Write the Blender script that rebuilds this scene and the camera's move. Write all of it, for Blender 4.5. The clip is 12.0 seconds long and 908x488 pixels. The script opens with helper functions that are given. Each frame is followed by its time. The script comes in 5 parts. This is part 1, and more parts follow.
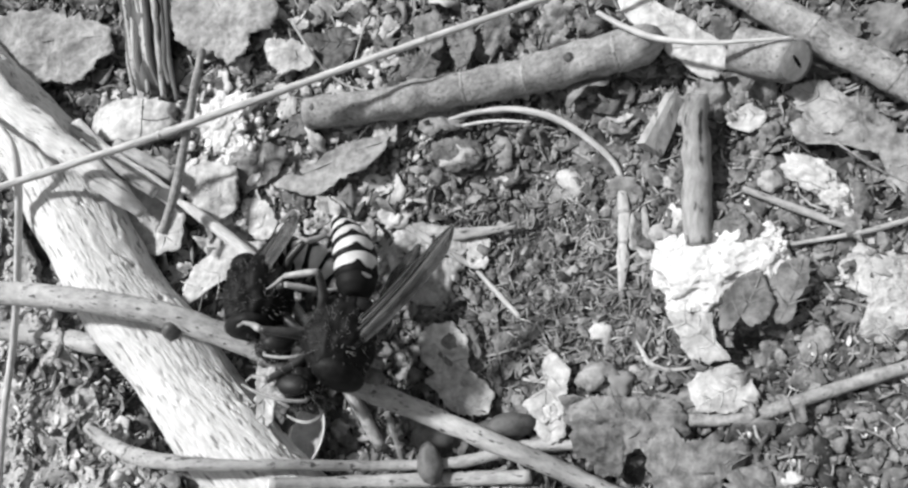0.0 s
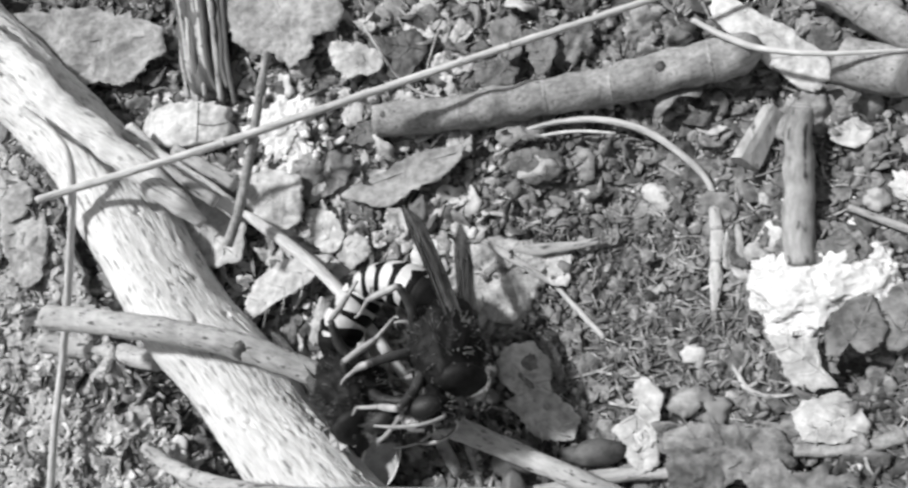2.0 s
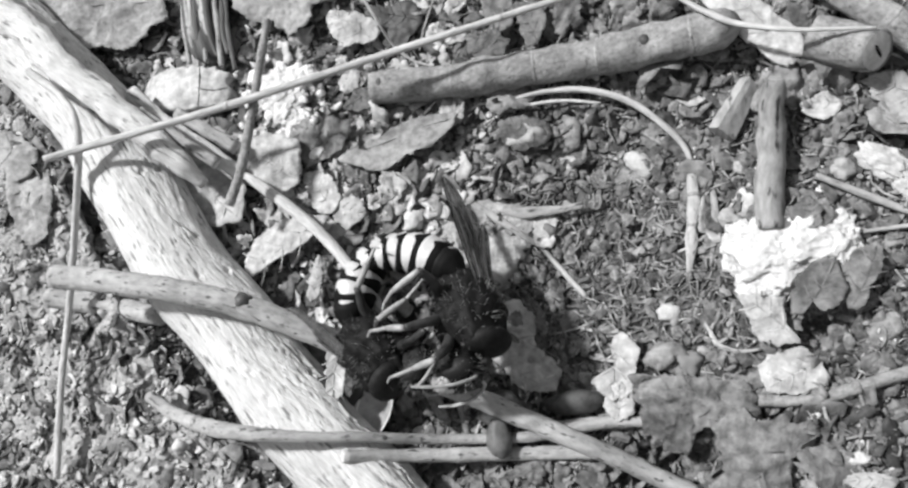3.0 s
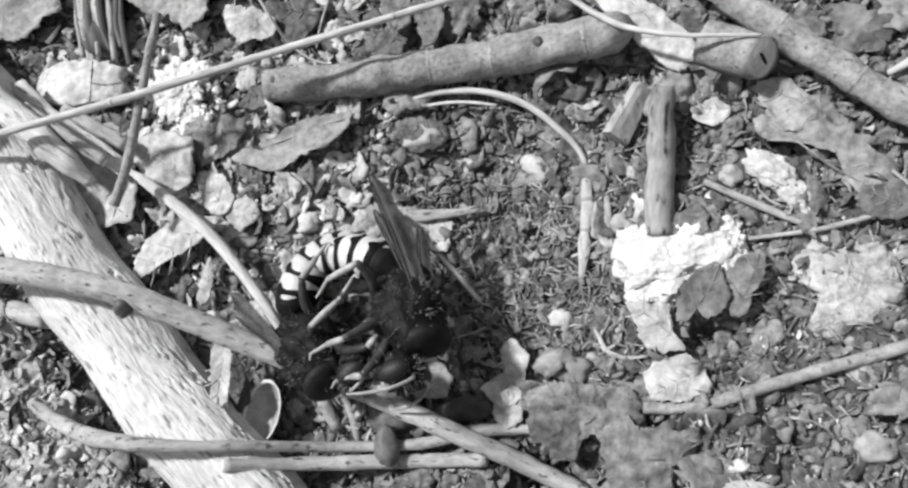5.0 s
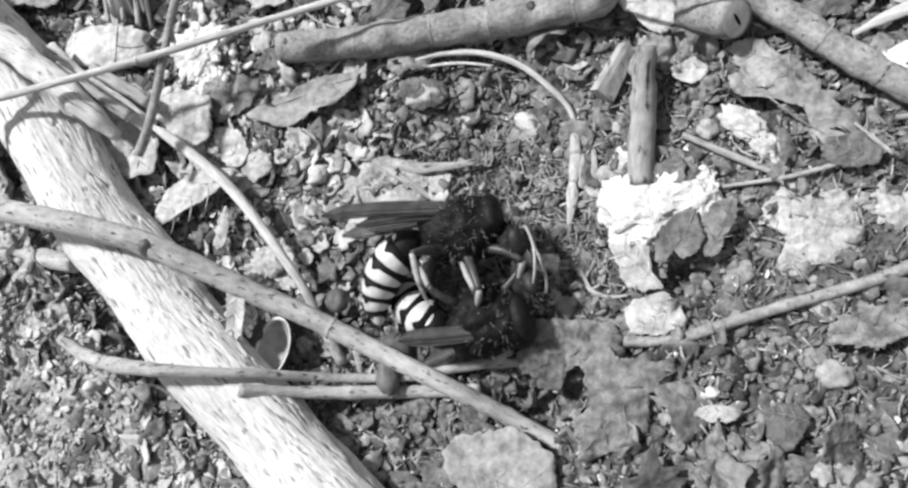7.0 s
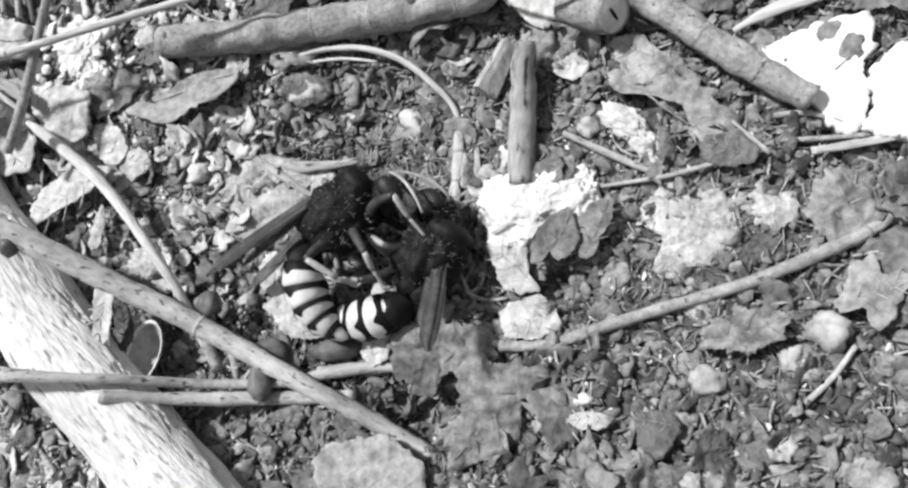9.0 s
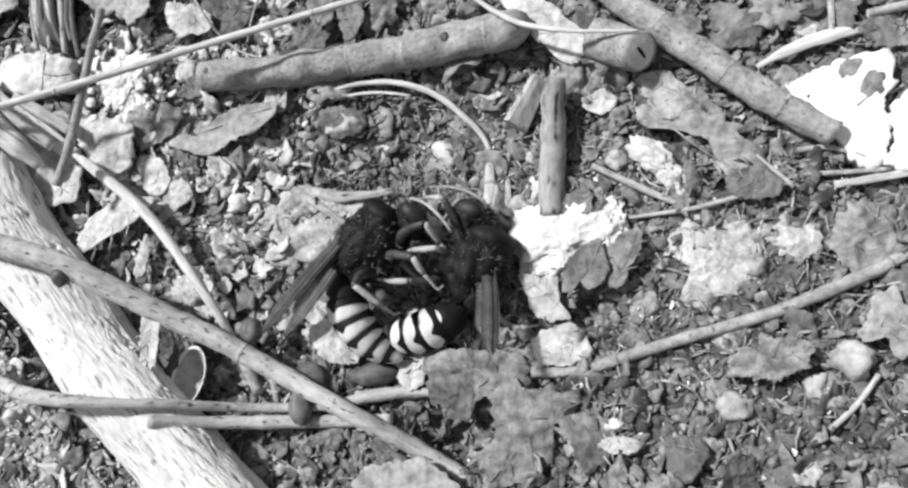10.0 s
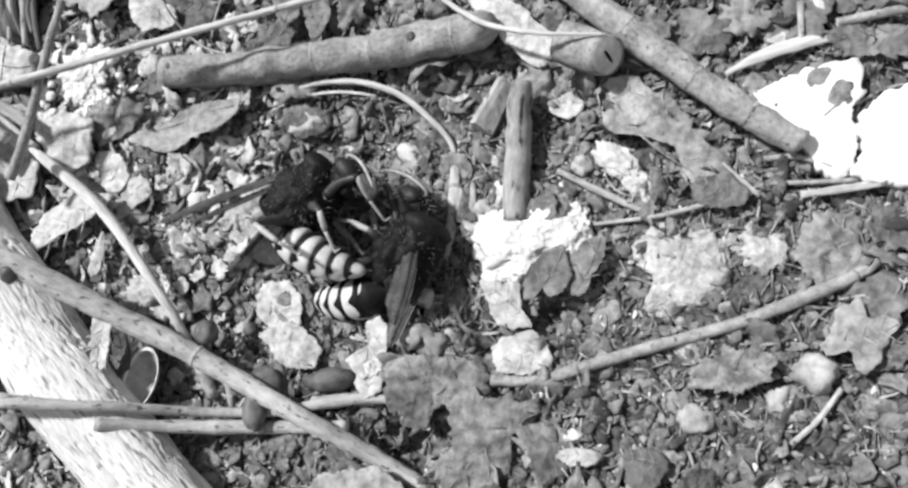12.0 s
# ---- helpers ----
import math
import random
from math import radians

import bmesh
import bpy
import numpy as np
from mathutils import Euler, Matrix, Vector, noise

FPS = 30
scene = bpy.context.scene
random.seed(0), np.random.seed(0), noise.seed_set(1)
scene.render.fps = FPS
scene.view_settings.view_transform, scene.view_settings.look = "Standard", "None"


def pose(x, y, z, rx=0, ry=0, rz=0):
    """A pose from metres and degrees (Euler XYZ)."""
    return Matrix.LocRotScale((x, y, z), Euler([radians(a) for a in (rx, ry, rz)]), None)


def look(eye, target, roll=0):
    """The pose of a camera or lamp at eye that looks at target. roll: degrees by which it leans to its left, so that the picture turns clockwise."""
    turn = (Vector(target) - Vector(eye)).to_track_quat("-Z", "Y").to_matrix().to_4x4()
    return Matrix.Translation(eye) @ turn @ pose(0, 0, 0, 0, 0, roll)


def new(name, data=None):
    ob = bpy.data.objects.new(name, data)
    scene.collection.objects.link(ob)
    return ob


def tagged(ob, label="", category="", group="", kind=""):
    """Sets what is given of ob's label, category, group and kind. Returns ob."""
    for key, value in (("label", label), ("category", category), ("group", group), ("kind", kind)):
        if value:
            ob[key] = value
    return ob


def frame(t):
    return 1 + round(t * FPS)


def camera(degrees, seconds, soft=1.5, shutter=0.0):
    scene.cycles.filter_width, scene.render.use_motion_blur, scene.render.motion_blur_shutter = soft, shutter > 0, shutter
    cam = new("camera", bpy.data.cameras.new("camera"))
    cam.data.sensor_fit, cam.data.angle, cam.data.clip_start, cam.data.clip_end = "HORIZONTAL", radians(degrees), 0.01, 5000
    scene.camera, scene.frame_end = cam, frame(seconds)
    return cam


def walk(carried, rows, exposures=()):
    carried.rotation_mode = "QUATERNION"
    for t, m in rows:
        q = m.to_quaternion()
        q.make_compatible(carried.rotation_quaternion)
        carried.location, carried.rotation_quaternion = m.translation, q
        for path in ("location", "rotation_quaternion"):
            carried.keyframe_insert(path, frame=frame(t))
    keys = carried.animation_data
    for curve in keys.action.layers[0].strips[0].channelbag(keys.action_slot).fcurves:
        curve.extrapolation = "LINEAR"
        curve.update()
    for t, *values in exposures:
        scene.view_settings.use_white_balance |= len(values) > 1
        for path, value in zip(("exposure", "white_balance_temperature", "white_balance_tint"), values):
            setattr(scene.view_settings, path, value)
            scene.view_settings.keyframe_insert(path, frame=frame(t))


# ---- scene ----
import itertools

cam = camera(62.0, 12.0, soft=2.5, shutter=0.5)
# seconds, eye in millimetres, turn in degrees
PATH = [
    (0, -3.07, 1.70, 98.08, 12.78, 16.99, 0.19),
    (0.5, -2.31, 2.28, 98.78, 12.79, 17.10, 0.26),
    (1, -3.48, 1.88, 95.26, 12.76, 15.75, 0.59),
    (1.5, -6.58, 1.15, 94.22, 12.34, 15.37, 0.72),
    (2, -15.43, 5.28, 97.61, 12.55, 16.36, 0.58),
    (2.5, -17.34, 3.58, 99.75, 12.21, 16.53, 1.78),
    (2.7, -15.82, 2.25, 101.90, 10.93, 15.95, 1.40),
    (4.3, -12.07, 4.15, 103.08, 10.58, 14.30, 0.84),
    (4.5, -8.17, 2.95, 99.75, 10.44, 13.49, 1.27),
    (5, -4.95, 4.36, 98.38, 10.27, 12.83, 1.10),
    (5.5, -0.31, 4.04, 101.89, 10.62, 12.82, 1.14),
    (6, 0.61, 1.63, 102.78, 10.29, 12.96, 1.05),
    (6.5, -1.52, -1.23, 105.27, 9.93, 13.43, 1.29),
    (6.7, -2.52, -3.18, 105.30, 10.11, 13.35, 1.48),
    (8.5, 9.79, -5.07, 97.68, 10.43, 12.68, 2.23),
    (9, 12.23, -3.41, 97.94, 10.58, 12.35, 1.70),
    (9.5, 11.28, -2.59, 99.28, 10.99, 12.67, 1.75),
    (10, 10.00, -0.59, 102.97, 10.78, 13.14, 1.64),
    (10.5, 12.46, -1.37, 99.58, 11.58, 12.62, 2.02),
    (11, 11.45, -3.48, 99.69, 11.07, 12.34, 2.59),
    (11.5, 13.78, -2.73, 98.41, 10.90, 12.23, 2.54),
    (12, 13.23, -0.51, 99.86, 11.58, 12.14, 2.64),
]
# seconds, stops: the film brightens a little on the way
EXPOSURE = [(0, 0.24), (2.5, 0.19), (5, 0.22), (6, 0.30), (12, 0.34)]
walk(cam, [(t, pose(x / 1000, y / 1000, z / 1000, rx, ry, rz)) for t, x, y, z, rx, ry, rz in PATH], EXPOSURE)

# ---- light: a high hazy sun and a bright sky; the film is black and white ----
SUN_FROM = Vector((-0.80, 0.42, 1.15)).normalized()
world = bpy.data.worlds.new("sky")
scene.world = world
world.use_nodes = True
wn, wl = world.node_tree.nodes, world.node_tree.links
sky = wn.new("ShaderNodeTexSky")
sky.sky_type, sky.sun_disc = "NISHITA", False
sky.sun_elevation = math.asin(SUN_FROM.z)
sky.sun_rotation = math.atan2(SUN_FROM.x, SUN_FROM.y)
grey = wn.new("ShaderNodeHueSaturation")
grey.inputs["Saturation"].default_value = 0.0
wl.new(sky.outputs[0], grey.inputs["Color"])
wl.new(grey.outputs[0], wn["Background"].inputs[0])
wn["Background"].inputs[1].default_value = 0.08
sun = new("sun", bpy.data.lights.new("sun", "SUN"))
sun.data.energy, sun.data.angle, sun.data.color = 4.9, radians(5), (1, 1, 1)
sun.matrix_world = look(SUN_FROM, (0, 0, 0))

# ---- materials ----
MM = 0.001


def material(name, dark, light, grain=900, broad=130, rough=0.75, relief=0.25, uv=False, stretch=(1, 1, 1), spread=0.3,
             flecks=None, clear=0.0, gloss=0.3):
    """A grey surface: grain and broad blotches between two tones, relief, and a tone of its own for each object.
    flecks: (tone, size per metre, share)."""
    m = bpy.data.materials.new(name)
    m.use_nodes = True
    n, l = m.node_tree.nodes, m.node_tree.links
    b = n["Principled BSDF"]
    co = n.new("ShaderNodeTexCoord")
    mp = n.new("ShaderNodeMapping")
    mp.inputs["Scale"].default_value = stretch
    l.new(co.outputs["UV" if uv else "Object"], mp.inputs["Vector"])
    info = n.new("ShaderNodeObjectInfo")
    shift = n.new("ShaderNodeVectorMath")
    shift.operation = "ADD"
    l.new(mp.outputs[0], shift.inputs[0])
    l.new(info.outputs["Random"], shift.inputs[1])
    fine = n.new("ShaderNodeTexNoise")
    fine.inputs["Scale"].default_value, fine.inputs["Detail"].default_value = grain, 8
    fine.inputs["Roughness"].default_value = 0.62
    wide = n.new("ShaderNodeTexNoise")
    wide.inputs["Scale"].default_value, wide.inputs["Detail"].default_value = broad, 4
    for tex in (fine, wide):
        l.new(shift.outputs[0], tex.inputs["Vector"])
    mix = n.new("ShaderNodeMix")
    mix.data_type = "FLOAT"
    mix.inputs[0].default_value = 0.45
    l.new(fine.outputs[0], mix.inputs[2])
    l.new(wide.outputs[0], mix.inputs[3])
    ramp = n.new("ShaderNodeValToRGB")
    ramp.color_ramp.elements[0].position, ramp.color_ramp.elements[1].position = 0.37, 0.63
    ramp.color_ramp.elements[0].color = (dark, dark, dark, 1)
    ramp.color_ramp.elements[1].color = (light, light, light, 1)
    l.new(mix.outputs[0], ramp.inputs[0])
    tone = ramp.outputs[0]
    if flecks:
        vor = n.new("ShaderNodeTexNoise")
        vor.inputs["Scale"].default_value, vor.inputs["Detail"].default_value = flecks[1], 3
        l.new(shift.outputs[0], vor.inputs["Vector"])
        cut = n.new("ShaderNodeValToRGB")
        cut.color_ramp.elements[0].position, cut.color_ramp.elements[1].position = flecks[2] - 0.02, flecks[2] + 0.06
        l.new(vor.outputs[0], cut.inputs[0])
        fm = n.new("ShaderNodeMix")
        fm.data_type = "RGBA"
        fm.inputs[6].default_value = (flecks[0],) * 3 + (1,)
        l.new(cut.outputs[0], fm.inputs[0])
        l.new(tone, fm.inputs[7])
        tone = fm.outputs[2]
    own = n.new("ShaderNodeMapRange")
    own.inputs[3].default_value, own.inputs[4].default_value = 1 - spread, 1 + spread * 0.6
    l.new(info.outputs["Random"], own.inputs[0])
    isle = n.new("ShaderNodeNewGeometry")
    own2 = n.new("ShaderNodeMapRange")
    own2.inputs[3].default_value, own2.inputs[4].default_value = 1 - spread, 1 + spread * 0.6
    l.new(isle.outputs["Random Per Island"], own2.inputs[0])
    both = n.new("ShaderNodeMath")
    both.operation = "MULTIPLY"
    l.new(own.outputs[0], both.inputs[0])
    l.new(own2.outputs[0], both.inputs[1])
    scale = n.new("ShaderNodeVectorMath")
    scale.operation = "SCALE"
    l.new(tone, scale.inputs[0])
    l.new(both.outputs[0], scale.inputs["Scale"])
    l.new(scale.outputs[0], b.inputs["Base Color"])
    bump = n.new("ShaderNodeBump")
    bump.inputs["Strength"].default_value, bump.inputs["Distance"].default_value = 1.0, relief * MM
    l.new(mix.outputs[0], bump.inputs["Height"])
    l.new(bump.outputs[0], b.inputs["Normal"])
    b.inputs["Roughness"].default_value = rough
    b.inputs["Specular IOR Level"].default_value = gloss
    if clear:
        b.inputs["Alpha"].default_value = 1 - clear
    return m


SOIL = material("soil", 0.018, 0.17, 1500, 160, 0.95, 1.2, spread=0.0)
CRUMB = material("soil_crumb", 0.045, 0.29, 1200, 200, 0.95, 0.5, spread=0.5)
DUST = material("leaf_mould", 0.11, 0.45, 900, 200, 0.9, 0.6, spread=0.45)
LEAF = material("dry_leaf", 0.08, 0.26, 800, 200, 0.8, 0.8, spread=0.3)
LEAF_PALE = material("pale_dry_leaf", 0.27, 0.57, 800, 200, 0.8, 0.5, spread=0.18)
LEAF_MID = material("grey_dry_leaf", 0.15, 0.38, 800, 200, 0.8, 0.5, spread=0.12)
LEAF_DARK = material("dark_dry_leaf", 0.025, 0.09, 700, 150, 0.55, 0.3, spread=0.2)
BARK = material("grey_bark", 0.17, 0.42, 1.6, 0.35, 0.85, 0.5, True, (1, 0.8, 1), 0.12, flecks=(0.10, 1.3, 0.31))
BARK_DARK = material("dark_bark", 0.12, 0.36, 1.1, 0.16, 0.85, 0.5, True, (1, 0.35, 1), 0.12, flecks=(0.03, 0.7, 0.36))
BARK_PALE = material("pale_bark", 0.24, 0.50, 1.4, 0.2, 0.85, 0.5, True, (1, 0.4, 1), 0.12, flecks=(0.08, 1.5, 0.345))
STRAW = material("dry_straw", 0.32, 0.62, 2.4, 0.3, 0.8, 0.4, True, (1, 0.16, 1), 0.12)
# the dark flecks put the shade of the bark's cracks into the colour
LOG_BARK = material("fibrous_pale_bark", 0.46, 0.78, 2.2, 0.18, 0.95, 1.0, True, (1, 0.20, 1), 0.0, flecks=(0.24, 1.5, 0.35))
WOOD = material("split_wood", 0.36, 0.72, 1.6, 0.2, 0.8, 0.4, True, (1, 0.08, 1), 0.1)
CUT = material("cut_wood", 0.40, 0.62, 1500, 300, 0.9, 0.3, spread=0.1)
ROT = material("weathered_wood", 0.02, 0.22, 0.9, 0.25, 0.9, 1.2, True, (1, 0.08, 1), 0.05)
CHALK = material("white_chalk", 0.56, 0.84, 1300, 150, 0.95, 1.0, spread=0.04, flecks=(0.40, 500, 0.30))
STONE = material("pale_stone", 0.17, 0.42, 900, 200, 0.85, 0.4, spread=0.3)
WHITE_STONE = material("white_stone", 0.36, 0.64, 900, 180, 0.85, 0.4, spread=0.08)
SLAB = material("white_limestone", 0.60, 0.86, 900, 180, 0.9, 0.4, spread=0.05)
NUT = material("dark_berry_skin", 0.05, 0.15, 600, 150, 0.5, 0.2, spread=0.25)
HUSK = material("husk", 0.28, 0.55, 900, 200, 0.55, 0.2)
RIM = material("pale_husk_rim", 0.6, 0.8, 900, 200, 0.7, 0.2)
ROOT = material("rootlet", 0.09, 0.34, 900, 250, 0.85, 0.1, spread=0.55)
CHITIN = material("black_chitin", 0.004, 0.012, 900, 200, 0.6, 0.08, spread=0.0, gloss=0.12)
PALE_SOIL = material("pale_dusty_soil", 0.24, 0.58, 1500, 260, 0.95, 0.9, spread=0.1)
CHAFF = material("pale_chaff", 0.34, 0.66, 900, 200, 0.9, 0.3, spread=0.25)
BROWN = material("brown_chitin", 0.005, 0.022, 900, 200, 0.6, 0.2, spread=0.1, gloss=0.12)
BAND = material("pale_band_chitin", 0.38, 0.58, 900, 160, 0.4, 0.06, spread=0.0)
LIMB = material("leg_chitin", 0.012, 0.06, 900, 300, 0.4, 0.05, spread=0.2)
LIMB_PALE = material("pale_leg_chitin", 0.18, 0.44, 900, 300, 0.4, 0.05, spread=0.2)
FACE = material("pale_face_chitin", 0.2, 0.5, 900, 300, 0.4, 0.05)
EYE = material("eye", 0.008, 0.015, 3000, 300, 0.55, 0.05)
WING = material("wing_membrane", 0.03, 0.12, 900, 160, 0.45, 0.05, clear=0.25, gloss=0.2)
HAIR = material("body_hair", 0.08, 0.3, 900, 160, 0.7, 0.05)

# ---- geometry helpers; all lengths below are millimetres ----


def ground_z(x, y):
    """The lie of the soil without its clods."""
    bowl = -4.5 * math.exp(-((x + 20) ** 2 + (y - 24) ** 2) / (2 * 17.0**2))
    low = -2.0 * math.exp(-((x + 42) ** 2 + (y + 2) ** 2) / (2 * 14.0**2))
    gap = -6.5 * math.exp(-(((x + 82 + 1.0 * (y - 4)) / 5.0) ** 2 + ((y - 4) / 15.0) ** 2)) - 5.0 * math.exp(-(((x + 107) / 4.0) ** 2 + ((y - 30) / 6.0) ** 2))
    pit = -4.5 * math.exp(-(((x - 4.7) / 4.5) ** 2 + ((y - 9.3) / 2.6) ** 2)) - 8.0 * math.exp(-(((x + 14.2) / 5.6) ** 2 + ((y + 8.4) / 4.6) ** 2))
    return 0.6 + bowl + low + gap + pit


def mesh_of(name, verts, faces, mat, uvs=None, smooth=True):
    me = bpy.data.meshes.new(name)
    me.from_pydata([(v[0] * MM, v[1] * MM, v[2] * MM) for v in verts], [], faces)
    me.materials.append(mat)
    if uvs:
        layer = me.uv_layers.new(name="uv")
        for loop in me.loops:
            layer.data[loop.index].uv = uvs[loop.vertex_index]
    if smooth:
        me.polygons.foreach_set("use_smooth", [True] * len(me.polygons))
    me.update()
    return me


def thing(name, at, label, category, group="", kind=""):
    """An empty at the base of a thing in parts."""
    ob = new(name)
    ob.empty_display_size = 0.002
    ob.location = Vector(at) * MM
    return tagged(ob, label, category, group, kind)


def part(name, geo, mat, parent, label="", smooth=True):
    """Links a mesh as one part under a thing or under a part; geo: verts, faces and uvs in the parent's space."""
    ob = new(name, mesh_of(name, geo[0], geo[1], mat, geo[2] if len(geo) > 2 else None, smooth))
    ob.parent = parent
    return tagged(ob, label) if label else ob


def single(name, geo, mat, at, label, category, group="", kind="", smooth=True):
    """A thing of one mesh."""
    ob = new(name, mesh_of(name, geo[0], geo[1], mat, geo[2] if len(geo) > 2 else None, smooth))
    ob.location = Vector(at) * MM
    return tagged(ob, label, category, group, kind)


def spline(pts, step):
    """A smooth way through points of any dimension, sampled about every step."""
    p = [np.array(q, float) for q in pts]
    if len(p) == 2:
        n = max(2, int(np.linalg.norm(p[1][:3] - p[0][:3]) / step))
        return [p[0] + (p[1] - p[0]) * k / n for k in range(n + 1)]
    p = [2 * p[0] - p[1]] + p + [2 * p[-1] - p[-2]]
    out = []
    for a, b, c, d in zip(p, p[1:], p[2:], p[3:]):
        n = max(1, int(np.linalg.norm(c[:3] - b[:3]) / step))
        for k in range(n):
            u = k / n
            out.append(0.5 * (2 * b + (c - a) * u + (2 * a - 5 * b + 4 * c - d) * u * u + (3 * b - a - 3 * c + d) * u**3))
    out.append(p[-2])
    return out


def tube(pts, sides=12, step=0.8, uneven=0.06, lumps=0.5, seed=0.0, flat=1.0, ridge=0.0, cracks=0.0):
    """A closed tube along points (x, y, z, r), uneven in radius; flat squeezes it in height. cracks: depth of grooves on its far flank."""
    way = spline(pts, step)
    verts, faces, uvs, run = [], [], [], 0.0
    side = None
    for k, q in enumerate(way):
        c, r = Vector(q[:3]), float(q[3])
        ahead = Vector(way[min(k + 1, len(way) - 1)][:3]) - Vector(way[max(k - 1, 0)][:3])
        ahead.normalize()
        if side is None:
            side = ahead.cross(Vector((0, 0, 1)))
            if side.length < 0.1:
                side = ahead.cross(Vector((1, 0, 0)))
        side = (side - ahead * side.dot(ahead)).normalized()
        up = side.cross(ahead)
        if k:
            run += (c - Vector(way[k - 1][:3])).length
        for s in range(sides):
            a = 2 * math.pi * s / sides
            d = side * math.cos(a) + up * (math.sin(a) * flat)
            rr = r
            if uneven:
                rr *= 1 + uneven * 2 * noise.noise((c + d * r) * lumps + Vector((seed, seed, seed)))
            if ridge:
                rr += ridge * (noise.noise(Vector((math.cos(a) * r * 0.5, math.sin(a) * r * 0.5, run * 0.16 + seed))) + 0.7 * noise.ridged_multi_fractal(Vector((math.cos(a) * r * 0.55, math.sin(a) * r * 0.55, run * 0.20 + seed)), 0.8, 2.2, 3, 1.0, 2.0) - 0.7)
            if cracks:
                u, v = a * r, run
                rough = min(1.0, max(0.0, (0.25 - math.cos(a) + 0.5 * noise.noise(Vector((u * 0.12, v * 0.12, 5.0)))) / 0.4))
                slit = noise.noise(Vector((u * 1.1 - v * 0.12, v * 0.20, seed))) + 0.35 * noise.noise(Vector((u * 2.2 - v * 0.3, v * 0.45, seed + 9)))
                scale = noise.noise(Vector((u * 0.42, v * 0.22, seed + 4)))
                rr += rough * cracks * (0.35 * scale - 1.7 * max(0.0, 1 - abs(slit) / 0.12) ** 0.8 * min(1.0, max(0.0, 0.15 + 2.2 * scale)))
            verts.append(c + d * rr)
            uvs.append((a * max(r, 0.3), run))
    rings = len(way)
    for k in range(rings - 1):
        for s in range(sides):
            t = (s + 1) % sides
            faces.append((k * sides + s, k * sides + t, (k + 1) * sides + t, (k + 1) * sides + s))
    for ring, flip in ((0, True), (rings - 1, False)):
        mid = len(verts)
        verts.append(Vector(way[ring][:3]))
        uvs.append((0, run if ring else 0))
        for s in range(sides):
            a, b = ring * sides + s, ring * sides + (s + 1) % sides
            faces.append((mid, b, a) if flip else (mid, a, b))
    return verts, faces, uvs


def disc(centre, ahead, r, flat=1.0, bulge=0.12, seed=0.0):
    """A slightly uneven cut face, proud of a stick's end."""
    ahead = Vector(ahead).normalized()
    side = ahead.cross(Vector((0, 0, 1)))
    side = side.normalized() if side.length > 0.1 else Vector((1, 0, 0))
    up = side.cross(ahead)
    verts, faces = [Vector(centre) + ahead * bulge * r], []
    for ring, share in enumerate((0.45, 0.8, 0.97)):
        for s in range(14):
            a = 2 * math.pi * s / 14
            k = 1 + 0.06 * noise.noise(Vector((math.cos(a) * 2, math.sin(a) * 2, seed)))
            verts.append(Vector(centre) + (side * math.cos(a) + up * math.sin(a) * flat) * r * share * k + ahead * r * (bulge, bulge * 0.5, 0.02)[ring])
    for s in range(14):
        t = (s + 1) % 14
        faces.append((0, 1 + s, 1 + t))
        for ring in (0, 1):
            faces.append((1 + ring * 14 + s, 1 + (ring + 1) * 14 + s, 1 + (ring + 1) * 14 + t, 1 + ring * 14 + t))
    return verts, faces


def shifted(geo, at):
    a = Vector(at)
    return ([Vector(v) - a for v in geo[0]], *geo[1:])


def stick(name, pts, label, mat, category="twig", cut=True, knots=(), uneven=0.07, sides=14, flat=1.0, group="", step=0.8, seed=None):
    """A stick lying along points (x, y, z, r): bark, cut ends and knots are its parts."""
    seed = pts[0][0] * 0.37 if seed is None else seed
    base = Vector(pts[0][:3]) - Vector((0, 0, pts[0][3]))
    ob = thing(name, base, label, category, group)
    part("bark", shifted(tube(pts, sides, step, uneven, 0.45, seed, flat), base), mat, ob)
    if cut:
        for a, b in ((pts[0], pts[1]), (pts[-1], pts[-2])):
            part("cut_end", shifted(disc(a[:3], Vector(a[:3]) - Vector(b[:3]), a[3], flat, 0.12, seed), base), CUT, ob, "pale cut end")
    way = spline(pts, step)
    for share, size in knots:
        q = way[int(share * (len(way) - 1))]
        if 0.8 < size < 1.2:
            ahead = Vector(way[min(len(way) - 1, int(share * (len(way) - 1)) + 1)][:3]) - Vector(q[:3])
            ahead.normalize()
            ring = tube([(*(Vector(q[:3]) - ahead * 0.35), q[3] * 0.97), (*(Vector(q[:3]) - ahead * 0.1), q[3] * size), (*(Vector(q[:3]) + ahead * 0.35), q[3] * 0.98)], sides, 0.3, uneven, 0.45, seed, flat)
            part("ring_scar", shifted(ring, base), mat, ob, "ring scar round the bark")
            continue
        part("knot", shifted(blob(Vector(q[:3]) + Vector((0, 0, q[3] * (0.25 if size > 1 else 0.7))), (q[3] * size, q[3] * size, q[3] * size * 0.95), 3, 0.2, seed), base), LEAF_DARK, ob, "dark knot")
    return ob


def sphere_points(level):
    bm = bmesh.new()
    bmesh.ops.create_icosphere(bm, subdivisions=level, radius=1.0)
    verts, faces = [v.co.copy() for v in bm.verts], [tuple(v.index for v in f.verts) for f in bm.faces]
    bm.free()
    return verts, faces


SPHERES = {k: sphere_points(k) for k in (1, 2, 3, 4, 5)}


